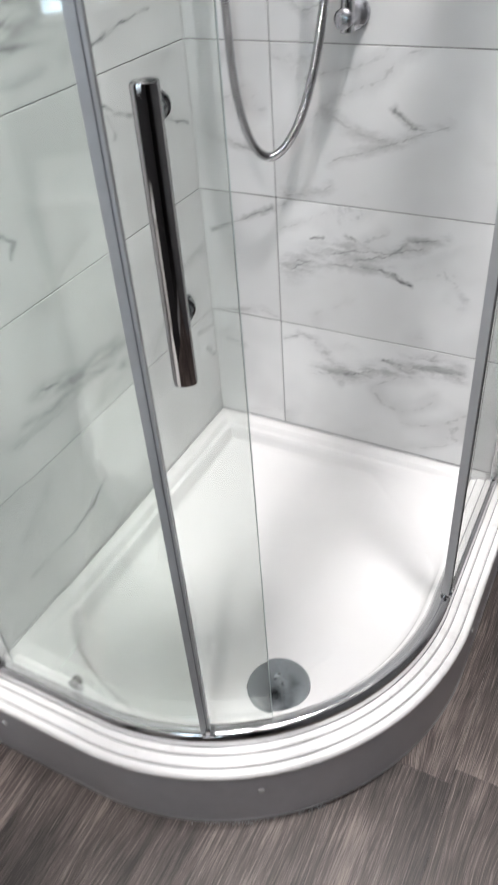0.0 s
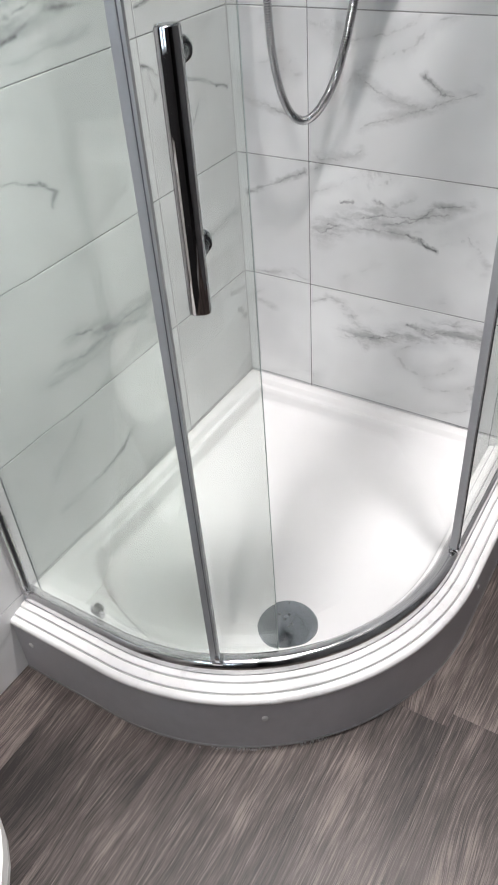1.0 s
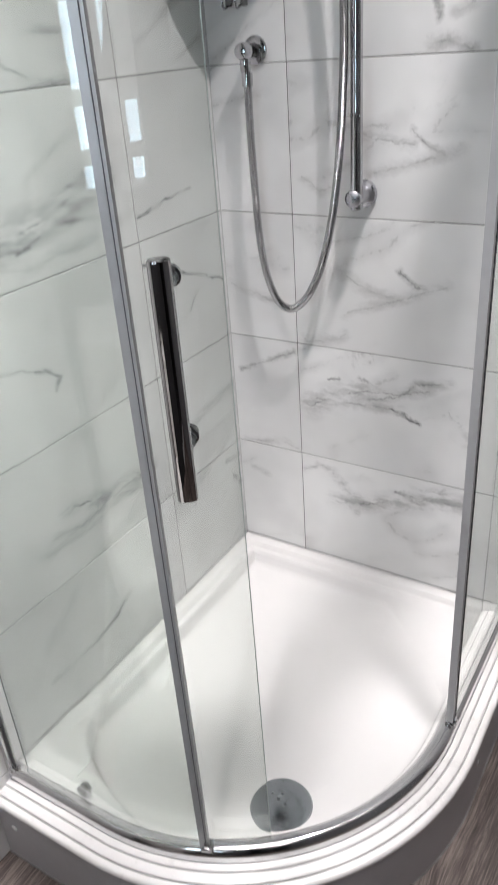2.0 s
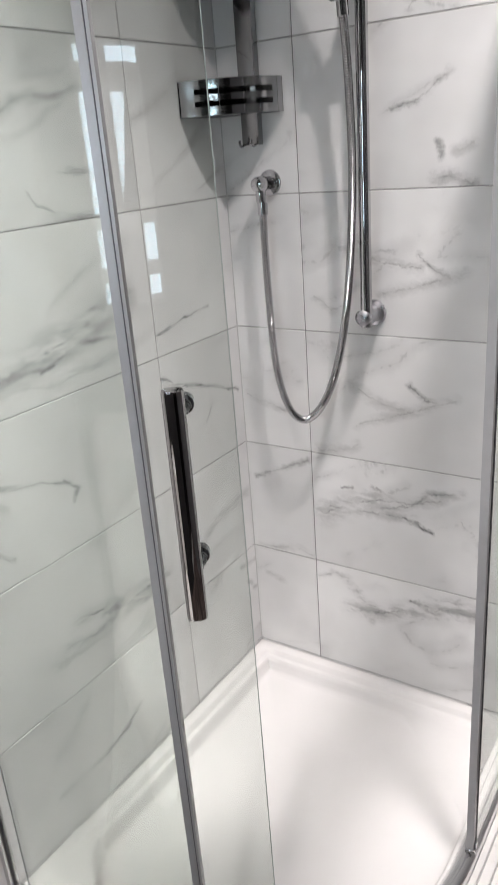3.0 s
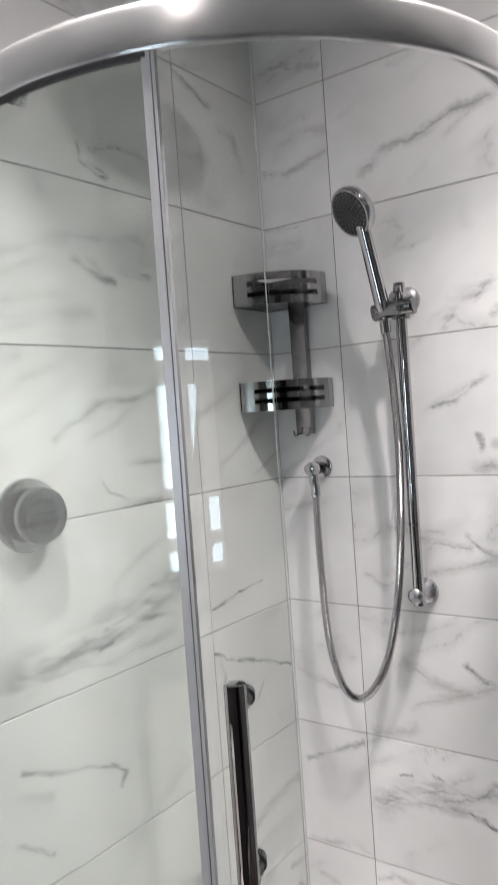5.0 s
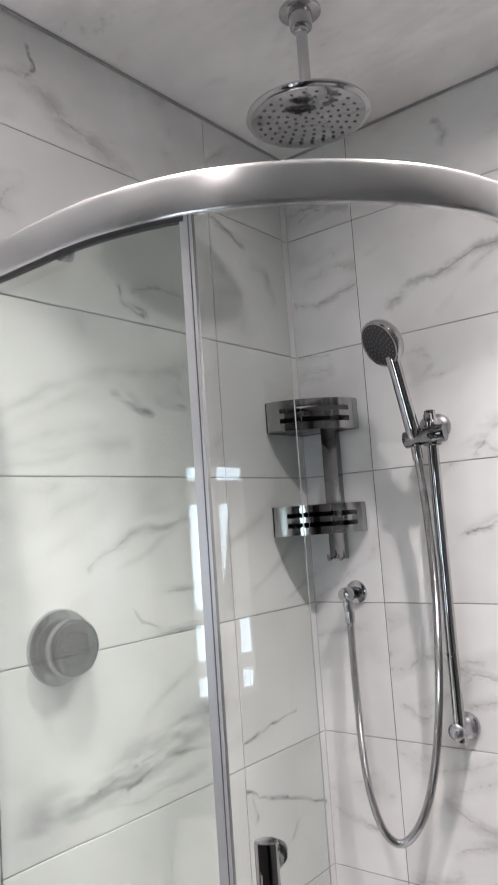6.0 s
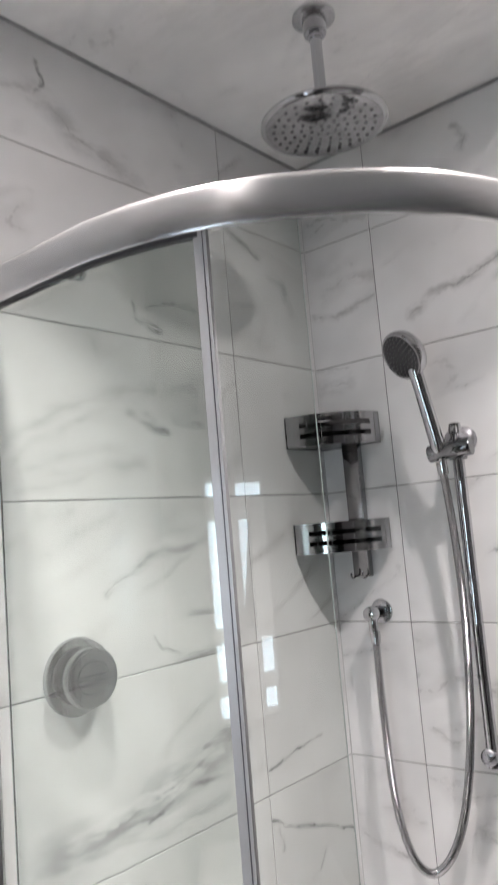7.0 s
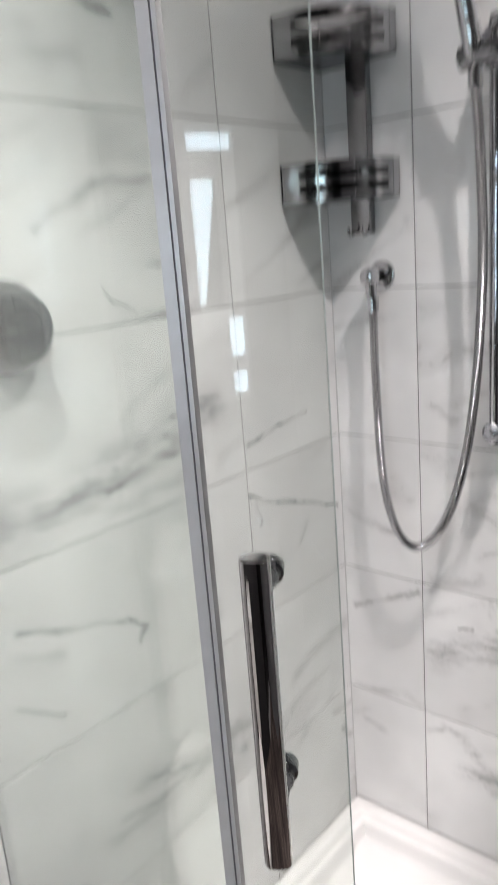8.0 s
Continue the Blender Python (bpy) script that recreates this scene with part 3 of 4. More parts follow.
upright(G_DOOR, at_angle(G_DOOR, LEAD), at_angle(G_DOOR, LEAD) + 0.0012, -0.003, 0.003, M_EDGE, "polished_edge", door, "bright polished glass edge")
s = 0.034
upright(G_DOOR, s - 0.002, s, -0.003, 0.003, M_EDGE, "tail_seal", door, "pale plastic seal")

# bar handle on two stand-offs
(hp, hn), = [front_line(G_DOOR, at_angle(G_DOOR, -58.4), at_angle(G_DOOR, -58.4) + 0.001)[0]]
turn = Matrix.Translation(hp) @ Matrix.Rotation(math.atan2(hn.y, hn.x), 4, "Z")
bm = bmesh.new()
prof = []
for i in range(32):
    a = 2 * math.pi * i / 32
    c, sn = math.cos(a), math.sin(a)
    prof.append((0.0105 * math.copysign(abs(c) ** 0.72, c), 0.0132 * math.copysign(abs(sn) ** 0.80, sn)))
for k, (z, f) in enumerate(((0.9360, 0.86), (0.9370, 0.97), (0.9395, 1.0), (1.2365, 1.0), (1.2390, 0.97), (1.2400, 0.86))):
    ring = [bm.verts.new(turn @ Vector((0.042 + x * f, y * f - 0.0125, z))) for x, y in prof]
    if k:
        for i in range(32):
            bm.faces.new((last_ring[i], last_ring[(i + 1) % 32], ring[(i + 1) % 32], ring[i]))
    else:
        bm.faces.new(ring)
    last_ring = ring
bm.faces.new(last_ring)
handle = part("handle", bm, chrome("handle_chrome", (0.46, 0.45, 0.45), 0.04), door, "polished chrome bar handle")
for z in (1.210, 1.006):
    bm = turned(bmesh.new(), [(0, -0.010), (0.011, -0.010), (0.012, -0.008), (0.012, -0.0035), (0.0125, 0.0032), (0.0125, 0.008), (0.0095, 0.010), (0.008, 0.014),
                              (0.0095, 0.018), (0.0095, 0.022), (0.007, 0.025), (0.007, 0.040), (0, 0.040)], 24, turn @ pose(0, -0.006, z, 0, 90, 0))
    part("standoff", bm, M_DARKCHROME, door, "ribbed chrome stand-off")
# rollers inside the rails
for run, z in ((0.180, 0.212), (0.225, 1.982)):
    (p, n), = [front_line(G_DOOR, run, run + 0.001)[0]]
    turn_r = Matrix.Translation(p + Vector((0, 0, z))) @ Matrix.Rotation(math.atan2(n.y, n.x), 4, "Z")
    bm = turned(bmesh.new(), [(0, -0.020), (0.010, -0.020), (0.0115, -0.018), (0.0115, -0.013), (0.009, -0.011), (0.009, -0.008), (0.0125, -0.007), (0.0125, -0.0035), (0, -0.0035)],
                24, turn_r @ pose(0, 0, 0, 0, 90, 0))
    s0 = 1 if z < 1 else -1
    blk = block(bmesh.new(), -0.020, -0.010, -0.007, 0.007, -0.030 if s0 > 0 else 0.0, 0.0 if s0 > 0 else 0.030, 0.002)
    blk.transform(turn_r)
    me = bpy.data.meshes.new("x")
    blk.to_mesh(me)
    blk.free()
    bm.from_mesh(me)
    bpy.data.meshes.remove(me)
    part("roller", bm, M_CHROME, door, "small chrome door roller")


# ---------------------------------------------------------------- shower fittings
head = thing("overhead_shower", "round chrome rain shower head hanging from the ceiling", "shower head")
HX, HY, HZ = 0.368, -0.442, 2.298
part("ceiling_rose", turned(bmesh.new(), [(0, 0), (0.0380, 0), (0.0385, -0.002), (0.0380, -0.0055), (0.0360, -0.007), (0.0215, -0.0075), (0.0210, -0.009), (0.0205, -0.033), (0.0190, -0.036), (0.0135, -0.037), (0.0125, -0.043), (0, -0.043)], 48,
                            Matrix.Translation((HX, HY, CEIL - 0.0003))), M_CHROME, head)
part("arm", rod(bmesh.new(), (HX, HY, HZ + 0.02), (HX, HY, CEIL - 0.019), 0.0105, 28), M_CHROME, head)
part("head_body", turned(bmesh.new(), [(0, 0), (0.104, 0), (0.109, 0.001), (0.111, 0.004), (0.1105, 0.0075), (0.106, 0.010), (0.06, 0.015), (0.028, 0.019), (0.018, 0.026), (0.014, 0.036), (0, 0.036)], 64,
                         Matrix.Translation((HX, HY, HZ))), M_CHROME, head)
part("spray_plate", turned(bmesh.new(), [(0, -0.0016), (0.101, -0.0016), (0.1025, -0.0006), (0.1025, 0.0004), (0, 0.0004)], 64, Matrix.Translation((HX, HY, HZ))),
     plain("spray_plate", (0.40, 0.40, 0.41), 0.07, 0.9, 0.03), head)
nozzle_mesh = None
for ring, count in ((0.008, 3), (0.024, 9), (0.040, 14), (0.056, 18), (0.072, 22), (0.088, 26)):
    for i in range(count):
        a = 2 * math.pi * (i + 0.3 * ring * 100) / count
        if nozzle_mesh is None:
            ob = part("nozzle", turned(bmesh.new(), [(0.0036, -0.0012), (0.0032, -0.0020), (0, -0.0022)], 10), M_DARK, head)
            nozzle_mesh = ob.data
        else:
            ob = new("nozzle", nozzle_mesh)
            ob.parent = head
        ob.location = (HX + ring * math.cos(a), HY + ring * math.sin(a), HZ)

# slide rail with hand shower
RX, RY = 0.364, -0.050
rail = thing("shower_rail", "chrome slide rail with wall brackets fixed to the tiled wall", "shower rail")
part("rail_bar", rod(bmesh.new(), (RX, RY, 1.118), (RX, RY, 1.800), 0.0122, 28), M_CHROME, rail)
for z in (1.140, 1.768):
    bm = turned(bmesh.new(), [(0, 0.0005), (0.0275, 0.0005), (0.028, 0.005), (0.026, 0.010), (0.0185, 0.014), (0.0175, 0.050), (0.0165, 0.062), (0.012, 0.066), (0, 0.067)], 32,
                along((RX - 0.004, 0, z), (RX + 0.002, -1, z)))
    part("bracket", bm, M_SOFTCHROME, rail, "round satin chrome wall bracket")
slider = new("slider")
slider.parent = rail
part("barrel", turned(bmesh.new(), [(0, 0), (0.0165, 0), (0.0178, 0.0015), (0.0178, 0.038), (0.0190, 0.040), (0.0190, 0.087), (0.0178, 0.089), (0, 0.089)], 32,
                      along((RX - 0.048, RY - 0.030, 1.740), (RX + 0.035, RY - 0.022, 1.747))), M_DARKCHROME, slider, "chrome slider barrel")
part("collar", rod(bmesh.new(), (RX, RY, 1.724), (RX, RY, 1.768), 0.0185, 28), M_DARKCHROME, slider)
part("knob", turned(bmesh.new(), [(0, 0), (0.006, 0), (0.006, 0.020), (0.009, 0.022), (0.009, 0.034), (0.0075, 0.036), (0, 0.036)], 20,
                    along((RX + 0.004, RY - 0.020, 1.755), (RX + 0.004, RY - 0.020, 2.0))), M_CHROME, slider, "small chrome locking knob")
part("hose_clip", block(bmesh.new(), RX - 0.020, RX + 0.013, RY - 0.014, RY - 0.010, 1.290, 1.297, 0.001), clear_glass("clear_plastic", (0.97, 0.97, 0.97)), rail, "clear plastic hose clip")

hand = thing("hand_shower", "round chrome hand shower with dark nozzle face in its holder", "hand shower")
foot, top = Vector((0.342, -0.082, 1.735)), Vector((0.323, -0.116, 1.912))
d = (top - foot).normalized()
part("grip", turned(bmesh.new(), [(0, -0.020), (0.0075, -0.020), (0.0080, 0.0), (0.0155, 0.012), (0.0155, 0.03), (0.0145, 0.08), (0.0140, 0.13), (0.0145, 0.170), (0.015, 0.185), (0, 0.19)], 28, along(foot, top)), M_CHROME, hand)
face_dir = Vector((-0.36, -0.80, -0.48)).normalized()
hc = Vector((0.308, -0.130, 1.945))
hm = along(hc, hc + face_dir)
part("shower_head", turned(bmesh.new(), [(0, -0.030), (0.022, -0.029), (0.040, -0.024), (0.0495, -0.014), (0.0525, -0.004), (0.0525, 0.006), (0.0505, 0.009), (0.048, 0.009), (0, 0.009)], 48, hm), M_CHROME, hand)
part("spray_face", turned(bmesh.new(), [(0, 0.0105), (0.034, 0.0105), (0.045, 0.0100), (0.0475, 0.0085), (0, 0.0085)], 48, hm), M_FACE, hand, "dark grey spray face")
nozzle_mesh = None
M_NOZZLE = plain("grey_rubber", (0.17, 0.17, 0.175), 0.4)
for ring, count in ((0.009, 6), (0.017, 10), (0.025, 15), (0.033, 20), (0.041, 26)):
    for i in range(count):
        a = 2 * math.pi * (i + ring * 40) / count
        if nozzle_mesh is None:
            ob = part("nozzle", turned(bmesh.new(), [(0.0018, 0.010), (0.0015, 0.0122), (0, 0.0126)], 6), M_NOZZLE, hand)
            nozzle_mesh = ob.data
        else:
            ob = new("nozzle", nozzle_mesh)
            ob.parent = hand
        ob.matrix_local = hm @ Matrix.Translation((ring * math.cos(a), ring * math.sin(a), 0))

outlet = thing("wall_outlet", "chrome hose outlet elbow on the tiled wall", "shower outlet")
OX, OZ = 0.119, 1.413
part("flange", turned(bmesh.new(), [(0, 0.0003), (0.0265, 0.0003), (0.0275, 0.003), (0.026, 0.006), (0.018, 0.009), (0, 0.009)], 40, along((OX, 0, OZ), (OX, -1, OZ))), M_CHROME, outlet)
bm = turned(bmesh.new(), [(0, 0.005), (0.0145, 0.005), (0.0135, 0.030), (0.0165, 0.036), (0.0165, 0.052), (0.0135, 0.060), (0.006, 0.064), (0, 0.0645)], 32, along((OX, 0, OZ), (OX - 0.004, -1, OZ)))
part("elbow", bm, M_CHROME, outlet)
part("spout", turned(bmesh.new(), [(0, 0), (0.0085, 0), (0.0105, 0.004), (0.0105, 0.030), (0.0085, 0.034), (0.0085, 0.044), (0, 0.044)], 24, along((OX, -0.044, OZ - 0.005), (OX + 0.003, -0.044, OZ - 1))), M_CHROME, outlet)

hose = thing("shower_hose", "looped ribbed chrome shower hose", "shower hose")
loop = spline([(0.122, -0.044, 1.375), (0.127, -0.052, 1.22), (0.140, -0.060, 1.03), (0.170, -0.063, 0.925), (0.213, -0.064, 0.897), (0.262, -0.065, 0.942), (0.303, -0.067, 1.040),
               (0.333, -0.068, 1.20), (0.348, -0.070, 1.41), (0.348, -0.075, 1.573), (0.341, -0.081, 1.722)], 30)
line = even(loop, 0.0023)
part("hose_tube", tube(bmesh.new(), line, [0.0091 if i % 2 else 0.0074 for i in range(len(line))], 12), chrome("hose_chrome", (0.43, 0.43, 0.44), 0.12), hose, smooth=70)
for i in (0, len(line) - 12):
    part("hose_nut", tube(bmesh.new(), line[i:i + 12], 0.0112, 16), M_CHROME, hose, "smooth chrome hose nut")

# mixer valve on the side wall
VY, VZ = -0.747, 1.408
valve = thing("shower_valve", "round chrome shower valve with a thick push-button knob", "shower valve")
vm = along((0, VY, VZ), (1, VY, VZ))
part("wall_plate", turned(bmesh.new(), [(0, 0.0003), (0.0615, 0.0003), (0.062, 0.004), (0.060, 0.008), (0.052, 0.0105), (0.046, 0.011), (0, 0.011)], 56, vm), M_CHROME, valve)
part("neck", turned(bmesh.new(), [(0, 0.0100), (0.039, 0.0100), (0.038, 0.0192), (0.0375, 0.0232), (0, 0.0232)], 48, vm), M_STEELIN, valve)
part("knob", turned(bmesh.new(), [(0, 0.0219), (0.042, 0.0219), (0.0455, 0.0239), (0.0465, 0.0265), (0.0465, 0.0384), (0.045, 0.0410), (0.042, 0.0420), (0, 0.0420)], 56, vm), chrome("knob_chrome", (0.36, 0.365, 0.375), 0.05), valve, "thick polished chrome knob")
part("knob_face", turned(bmesh.new(), [(0, 0.0414), (0.0405, 0.0414), (0.0405, 0.0423), (0.0395, 0.0426), (0, 0.0426)], 48, vm), chrome("face_chrome", (0.30, 0.305, 0.315), 0.04), valve)
part("face_gap", turned(bmesh.new(), [(0.0404, 0.0418), (0.0416, 0.0418), (0.0416, 0.0424), (0.0404, 0.0424), (0.0404, 0.0418)], 48, vm), M_DARK, valve, "dark line round the knob face")
for side in (0, 1):
    bm = bmesh.new()
    pts = [(0.026 * math.cos(math.pi * i / 20), 0.0045 + 0.020 * math.sin(math.pi * i / 20)) for i in range(21)]
    lo = [bm.verts.new((x, y, 0.0422)) for x, y in pts]
    hi = [bm.verts.new((0.96 * x, 0.005 + (y - 0.0045) * 0.96, 0.0442)) for x, y in pts]
    for i in range(21):
        j = (i + 1) % 21
        bm.faces.new((lo[i], lo[j], hi[j], hi[i]))
    bm.faces.new(hi)
    bm.faces.new(lo)
    bm.transform(Matrix.Translation((0.0, VY, VZ)) @ Matrix(((0, 0, 1, 0), (1, 0, 0, 0), (0, 1, 0, 0), (0, 0, 0, 1))) @ Matrix.Rotation(math.pi * side, 4, "Z"))
    gap = bmesh.new()
    pts = [(0.0275 * math.cos(math.pi * i / 20), 0.0033 + 0.0225 * math.sin(math.pi * i / 20)) for i in range(21)]
    lo, hi = ([gap.verts.new((x, y, z)) for x, y in pts] for z in (0.0422, 0.0429))
    for i in range(21):
        j = (i + 1) % 21
        gap.faces.new((lo[i], lo[j], hi[j], hi[i]))
    gap.faces.new(hi)
    gap.faces.new(lo)
    gap.transform(Matrix.Translation((0.0, VY, VZ)) @ Matrix(((0, 0, 1, 0), (1, 0, 0, 0), (0, 1, 0, 0), (0, 0, 0, 1))) @ Matrix.Rotation(math.pi * side, 4, "Z"))
    part("button_gap", gap, M_DARK, valve, "dark gap round the button")
    part("push_button", bm, chrome("button_chrome", (0.25, 0.255, 0.265), 0.05), valve, "half-moon push button")


# corner shelf
def ring_arc(r, a0, a1, n=20):
    """Points and outward normals round the room's corner, from the back wall (0) to the side wall (-90)."""
    out = []
    for i in range(n + 1):
        a = radians(a0 + (a1 - a0) * i / n)
        nrm = Vector((math.cos(a), math.sin(a), 0))
        out.append((Vector((r * 1.06 * math.cos(a), r * 0.96 * math.sin(a), 0)), nrm))
    return out


shelf = thing("corner_shelf", "two-tier polished steel corner caddy with slotted curved fronts", "shower caddy")
SR = 0.154
for z0, z1 in ((1.791, 1.862), (1.553, 1.620)):
    tier = new("basket")
    tier.parent = shelf
    h = (z1 - z0) / 5
    bm = bmesh.new()
    for k, (a0, a1) in enumerate(((-2, -88), (-2, -14), (-2, -88), (-2, -14), (-2, -88))):
        spans = ((a0, a1),) if k % 2 == 0 else ((-2, -14), (-76, -88))
        for b0, b1 in spans:
            zz = (0, 1.25, 2.05, 2.95, 3.75, 5)
            swept(bm, ring_arc(SR, b0, b1, 24 if len(spans) == 1 else 4), [(-0.0012, z0 + h * zz[k]), (0, z0 + h * zz[k]), (0, z0 + h * zz[k + 1]), (-0.0012, z0 + h * zz[k + 1])])
    part("slotted_front", bm, M_STEEL, tier, "curved steel band with two long slots")
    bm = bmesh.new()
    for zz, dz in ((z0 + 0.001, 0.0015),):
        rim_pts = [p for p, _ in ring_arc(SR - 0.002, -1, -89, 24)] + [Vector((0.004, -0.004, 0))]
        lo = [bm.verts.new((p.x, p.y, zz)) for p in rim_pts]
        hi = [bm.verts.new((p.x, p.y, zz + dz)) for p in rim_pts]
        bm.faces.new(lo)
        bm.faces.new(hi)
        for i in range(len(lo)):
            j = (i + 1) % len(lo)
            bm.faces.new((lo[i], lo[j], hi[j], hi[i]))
    # basket insides take the darkened steel, so their shade is in the colour
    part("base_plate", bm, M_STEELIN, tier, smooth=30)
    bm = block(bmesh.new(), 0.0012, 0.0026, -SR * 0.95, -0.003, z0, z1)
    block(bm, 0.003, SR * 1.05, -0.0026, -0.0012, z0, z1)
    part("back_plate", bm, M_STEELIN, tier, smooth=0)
part("mounting_bar", block(bmesh.new(), 0.066, 0.108, -0.020, -0.0015, 1.492, 1.795, 0.0015), chrome("bar_steel", (0.30, 0.30, 0.305), 0.14), shelf, "flat steel mounting bar")
for x in (0.070, 0.100):
    part("hook", tube(bmesh.new(), spline([(x, -0.016, 1.494), (x, -0.028, 1.490), (x, -0.036, 1.494), (x, -0.037, 1.503)], 6), 0.0026, 10), M_STEEL, shelf, "small hook")


# ---------------------------------------------------------------- toilet
def oval(cx, cy, rx, ry_front, ry_back, z, n=40, power=1.0):
    out = []
    for i in range(n):
        a = 2 * math.pi * i / n
        c, s = math.cos(a), math.sin(a)
        ry = ry_front if s > 0 else ry_back
        out.append(Vector((cx + rx * math.copysign(abs(c) ** power, c), cy + ry * math.copysign(abs(s) ** power, s), z)))
    return out


def lofted(bm, loops):
    made = [[bm.verts.new(p) for p in ring] for ring in loops]
    for a, b in zip(made, made[1:]):
        for i in range(len(a)):
            j = (i + 1) % len(a)
            bm.faces.new((a[i], a[j], b[j], b[i]))
    bm.faces.new(made[0])
    bm.faces.new(made[-1])
    return bm


toilet = thing("toilet", "white ceramic toilet with its lid closed", "toilet")
tx, ty = 0.365, -1.540
part("bowl", lofted(bmesh.new(), [oval(tx, ty - 0.08, 0.11, 0.18, 0.22, 0.001, power=0.9), oval(tx, ty - 0.08, 0.105, 0.18, 0.22, 0.10, power=0.9), oval(tx, ty - 0.05, 0.12, 0.19, 0.24, 0.22, power=0.9),
                                  oval(tx, ty, 0.17, 0.225, 0.25, 0.34), oval(tx, ty, 0.178, 0.235, 0.25, 0.385), oval(tx, ty, 0.172, 0.228, 0.25, 0.398)]), M_PORCELAIN, toilet)
part("seat", lofted(bmesh.new(), [oval(tx, ty, 0.178, 0.238, 0.20, 0.399), oval(tx, ty, 0.184, 0.244, 0.205, 0.404), oval(tx, ty, 0.184, 0.244, 0.205, 0.414), oval(tx, ty, 0.178, 0.238, 0.20, 0.418)]), M_PORCELAIN, toilet)
part("lid", lofted(bmesh.new(), [oval(tx, ty, 0.180, 0.240, 0.203, 0.4195), oval(tx, ty, 0.186, 0.246, 0.206, 0.425), oval(tx, ty, 0.184, 0.244, 0.205, 0.438), oval(tx, ty, 0.176, 0.234, 0.196, 0.444),
                                 oval(tx, ty, 0.156, 0.208, 0.172, 0.4435), oval(tx, ty, 0.148, 0.198, 0.163, 0.436)]), M_PORCELAIN, toilet)
for sx in (-0.07, 0.07):
    part("hinge", rod(bmesh.new(), (tx + sx - 0.02, ty - 0.213, 0.432), (tx + sx + 0.02, ty - 0.213, 0.432), 0.010), M_CHROME, toilet, "chrome lid hinge")
part("cistern", block(bmesh.new(), tx - 0.19, tx + 0.19, ROOM_Y + 0.002, ty - 0.235, 0.385, 0.780, 0.02, 4), M_PORCELAIN, toilet)
part("cistern_lid", block(bmesh.new(), tx - 0.197, tx + 0.197, ROOM_Y + 0.002, ty - 0.228, 0.781, 0.812, 0.010, 3), M_PORCELAIN, toilet)
part("flush_button", turned(bmesh.new(), [(0, 0), (0.022, 0), (0.022, 0.004), (0.019, 0.006), (0, 0.006)], 28, Matrix.Translation((tx, ROOM_Y + 0.16, 0.8115))), M_CHROME, toilet, "chrome flush button")

# ---------------------------------------------------------------- recessed downlights
first = thing("downlight", "small round recessed ceiling downlight, switched on", "downlight", group="ceiling downlights")
part("bezel", turned(bmesh.new(), [(0.032, -0.006), (0.042, -0.0045), (0.0445, -0.001), (0.0445, 0.0), (0.032, 0.0), (0.032, -0.006)], 40), M_SATIN, first)
part("lens", turned(bmesh.new(), [(0, -0.0028), (0.031, -0.0028), (0.031, -0.0008), (0, -0.0008)], 32), M_LENS, first, "glowing lens")
first.matrix_world = pose(*LAMPS[0], CEIL - 0.0005)
for lx, ly in LAMPS[1:]:
    copy_thing(first, pose(lx, ly, CEIL - 0.0005))


# ---------------------------------------------------------------- tiles: bold veins by column and row
VEINS_BACK = {}
VEINS_SIDE = {}
VEINS_BACK[0, 1] = [(0.036, 0.418, 0.087, 0.399, 0.007, 0.3)]
VEINS_BACK[0, 2] = [(0.026, 0.698, 0.108, 0.733, 0.006, 0.5),
    (0.108, 0.733, 0.178, 0.762, 0.006, 0.5),
    (0.024, 0.492, 0.143, 0.512, 0.008, 0.35),
    (0.143, 0.512, 0.183, 0.501, 0.008, 0.35)]
VEINS_BACK[0, 3] = [(0.013, 0.921, 0.108, 0.891, 0.008, 0.35),
    (0.108, 0.891, 0.168, 0.871, 0.008, 0.35)]
VEINS_BACK[0, 6] = [(0.014, 1.944, 0.090, 1.943, 0.015, 0.3),
    (-0.002, 1.993, 0.094, 1.978, 0.012, 0.33)]
VEINS_BACK[0, 7] = [(0.009, 2.117, 0.072, 2.105, 0.008, 0.42),
    (0.072, 2.105, 0.111, 2.115, 0.008, 0.42),
    (0.111, 2.115, 0.183, 2.135, 0.008, 0.42),
    (0.043, 2.176, 0.120, 2.191, 0.012, 0.25),
    (0.120, 2.191, 0.179, 2.182, 0.012, 0.25)]
VEINS_BACK[0, 8] = [(0.078, 2.363, 0.175, 2.324, 0.007, 0.4),
    (0.022, 2.355, 0.066, 2.360, 0.007, 0.4),
    (0.066, 2.360, 0.130, 2.333, 0.007, 0.4)]
VEINS_BACK[1, 1] = [(0.197, 0.441, 0.238, 0.467, 0.007, 0.35),
    (0.238, 0.467, 0.285, 0.458, 0.007, 0.35),
    (0.277, 0.452, 0.323, 0.405, 0.009, 0.5),
    (0.323, 0.405, 0.362, 0.395, 0.009, 0.5),
    (0.284, 0.365, 0.362, 0.382, 0.019, 0.6),
    (0.362, 0.382, 0.450, 0.413, 0.019, 0.6),
    (0.450, 0.413, 0.533, 0.439, 0.019, 0.6),
    (0.533, 0.439, 0.617, 0.439, 0.019, 0.6),
    (0.449, 0.440, 0.489, 0.436, 0.005, 0.8),
    (0.485, 0.435, 0.574, 0.450, 0.008, 0.45),
    (0.362, 0.390, 0.339, 0.349, 0.009, 0.4),
    (0.491, 0.463, 0.618, 0.467, 0.01, 0.35)]
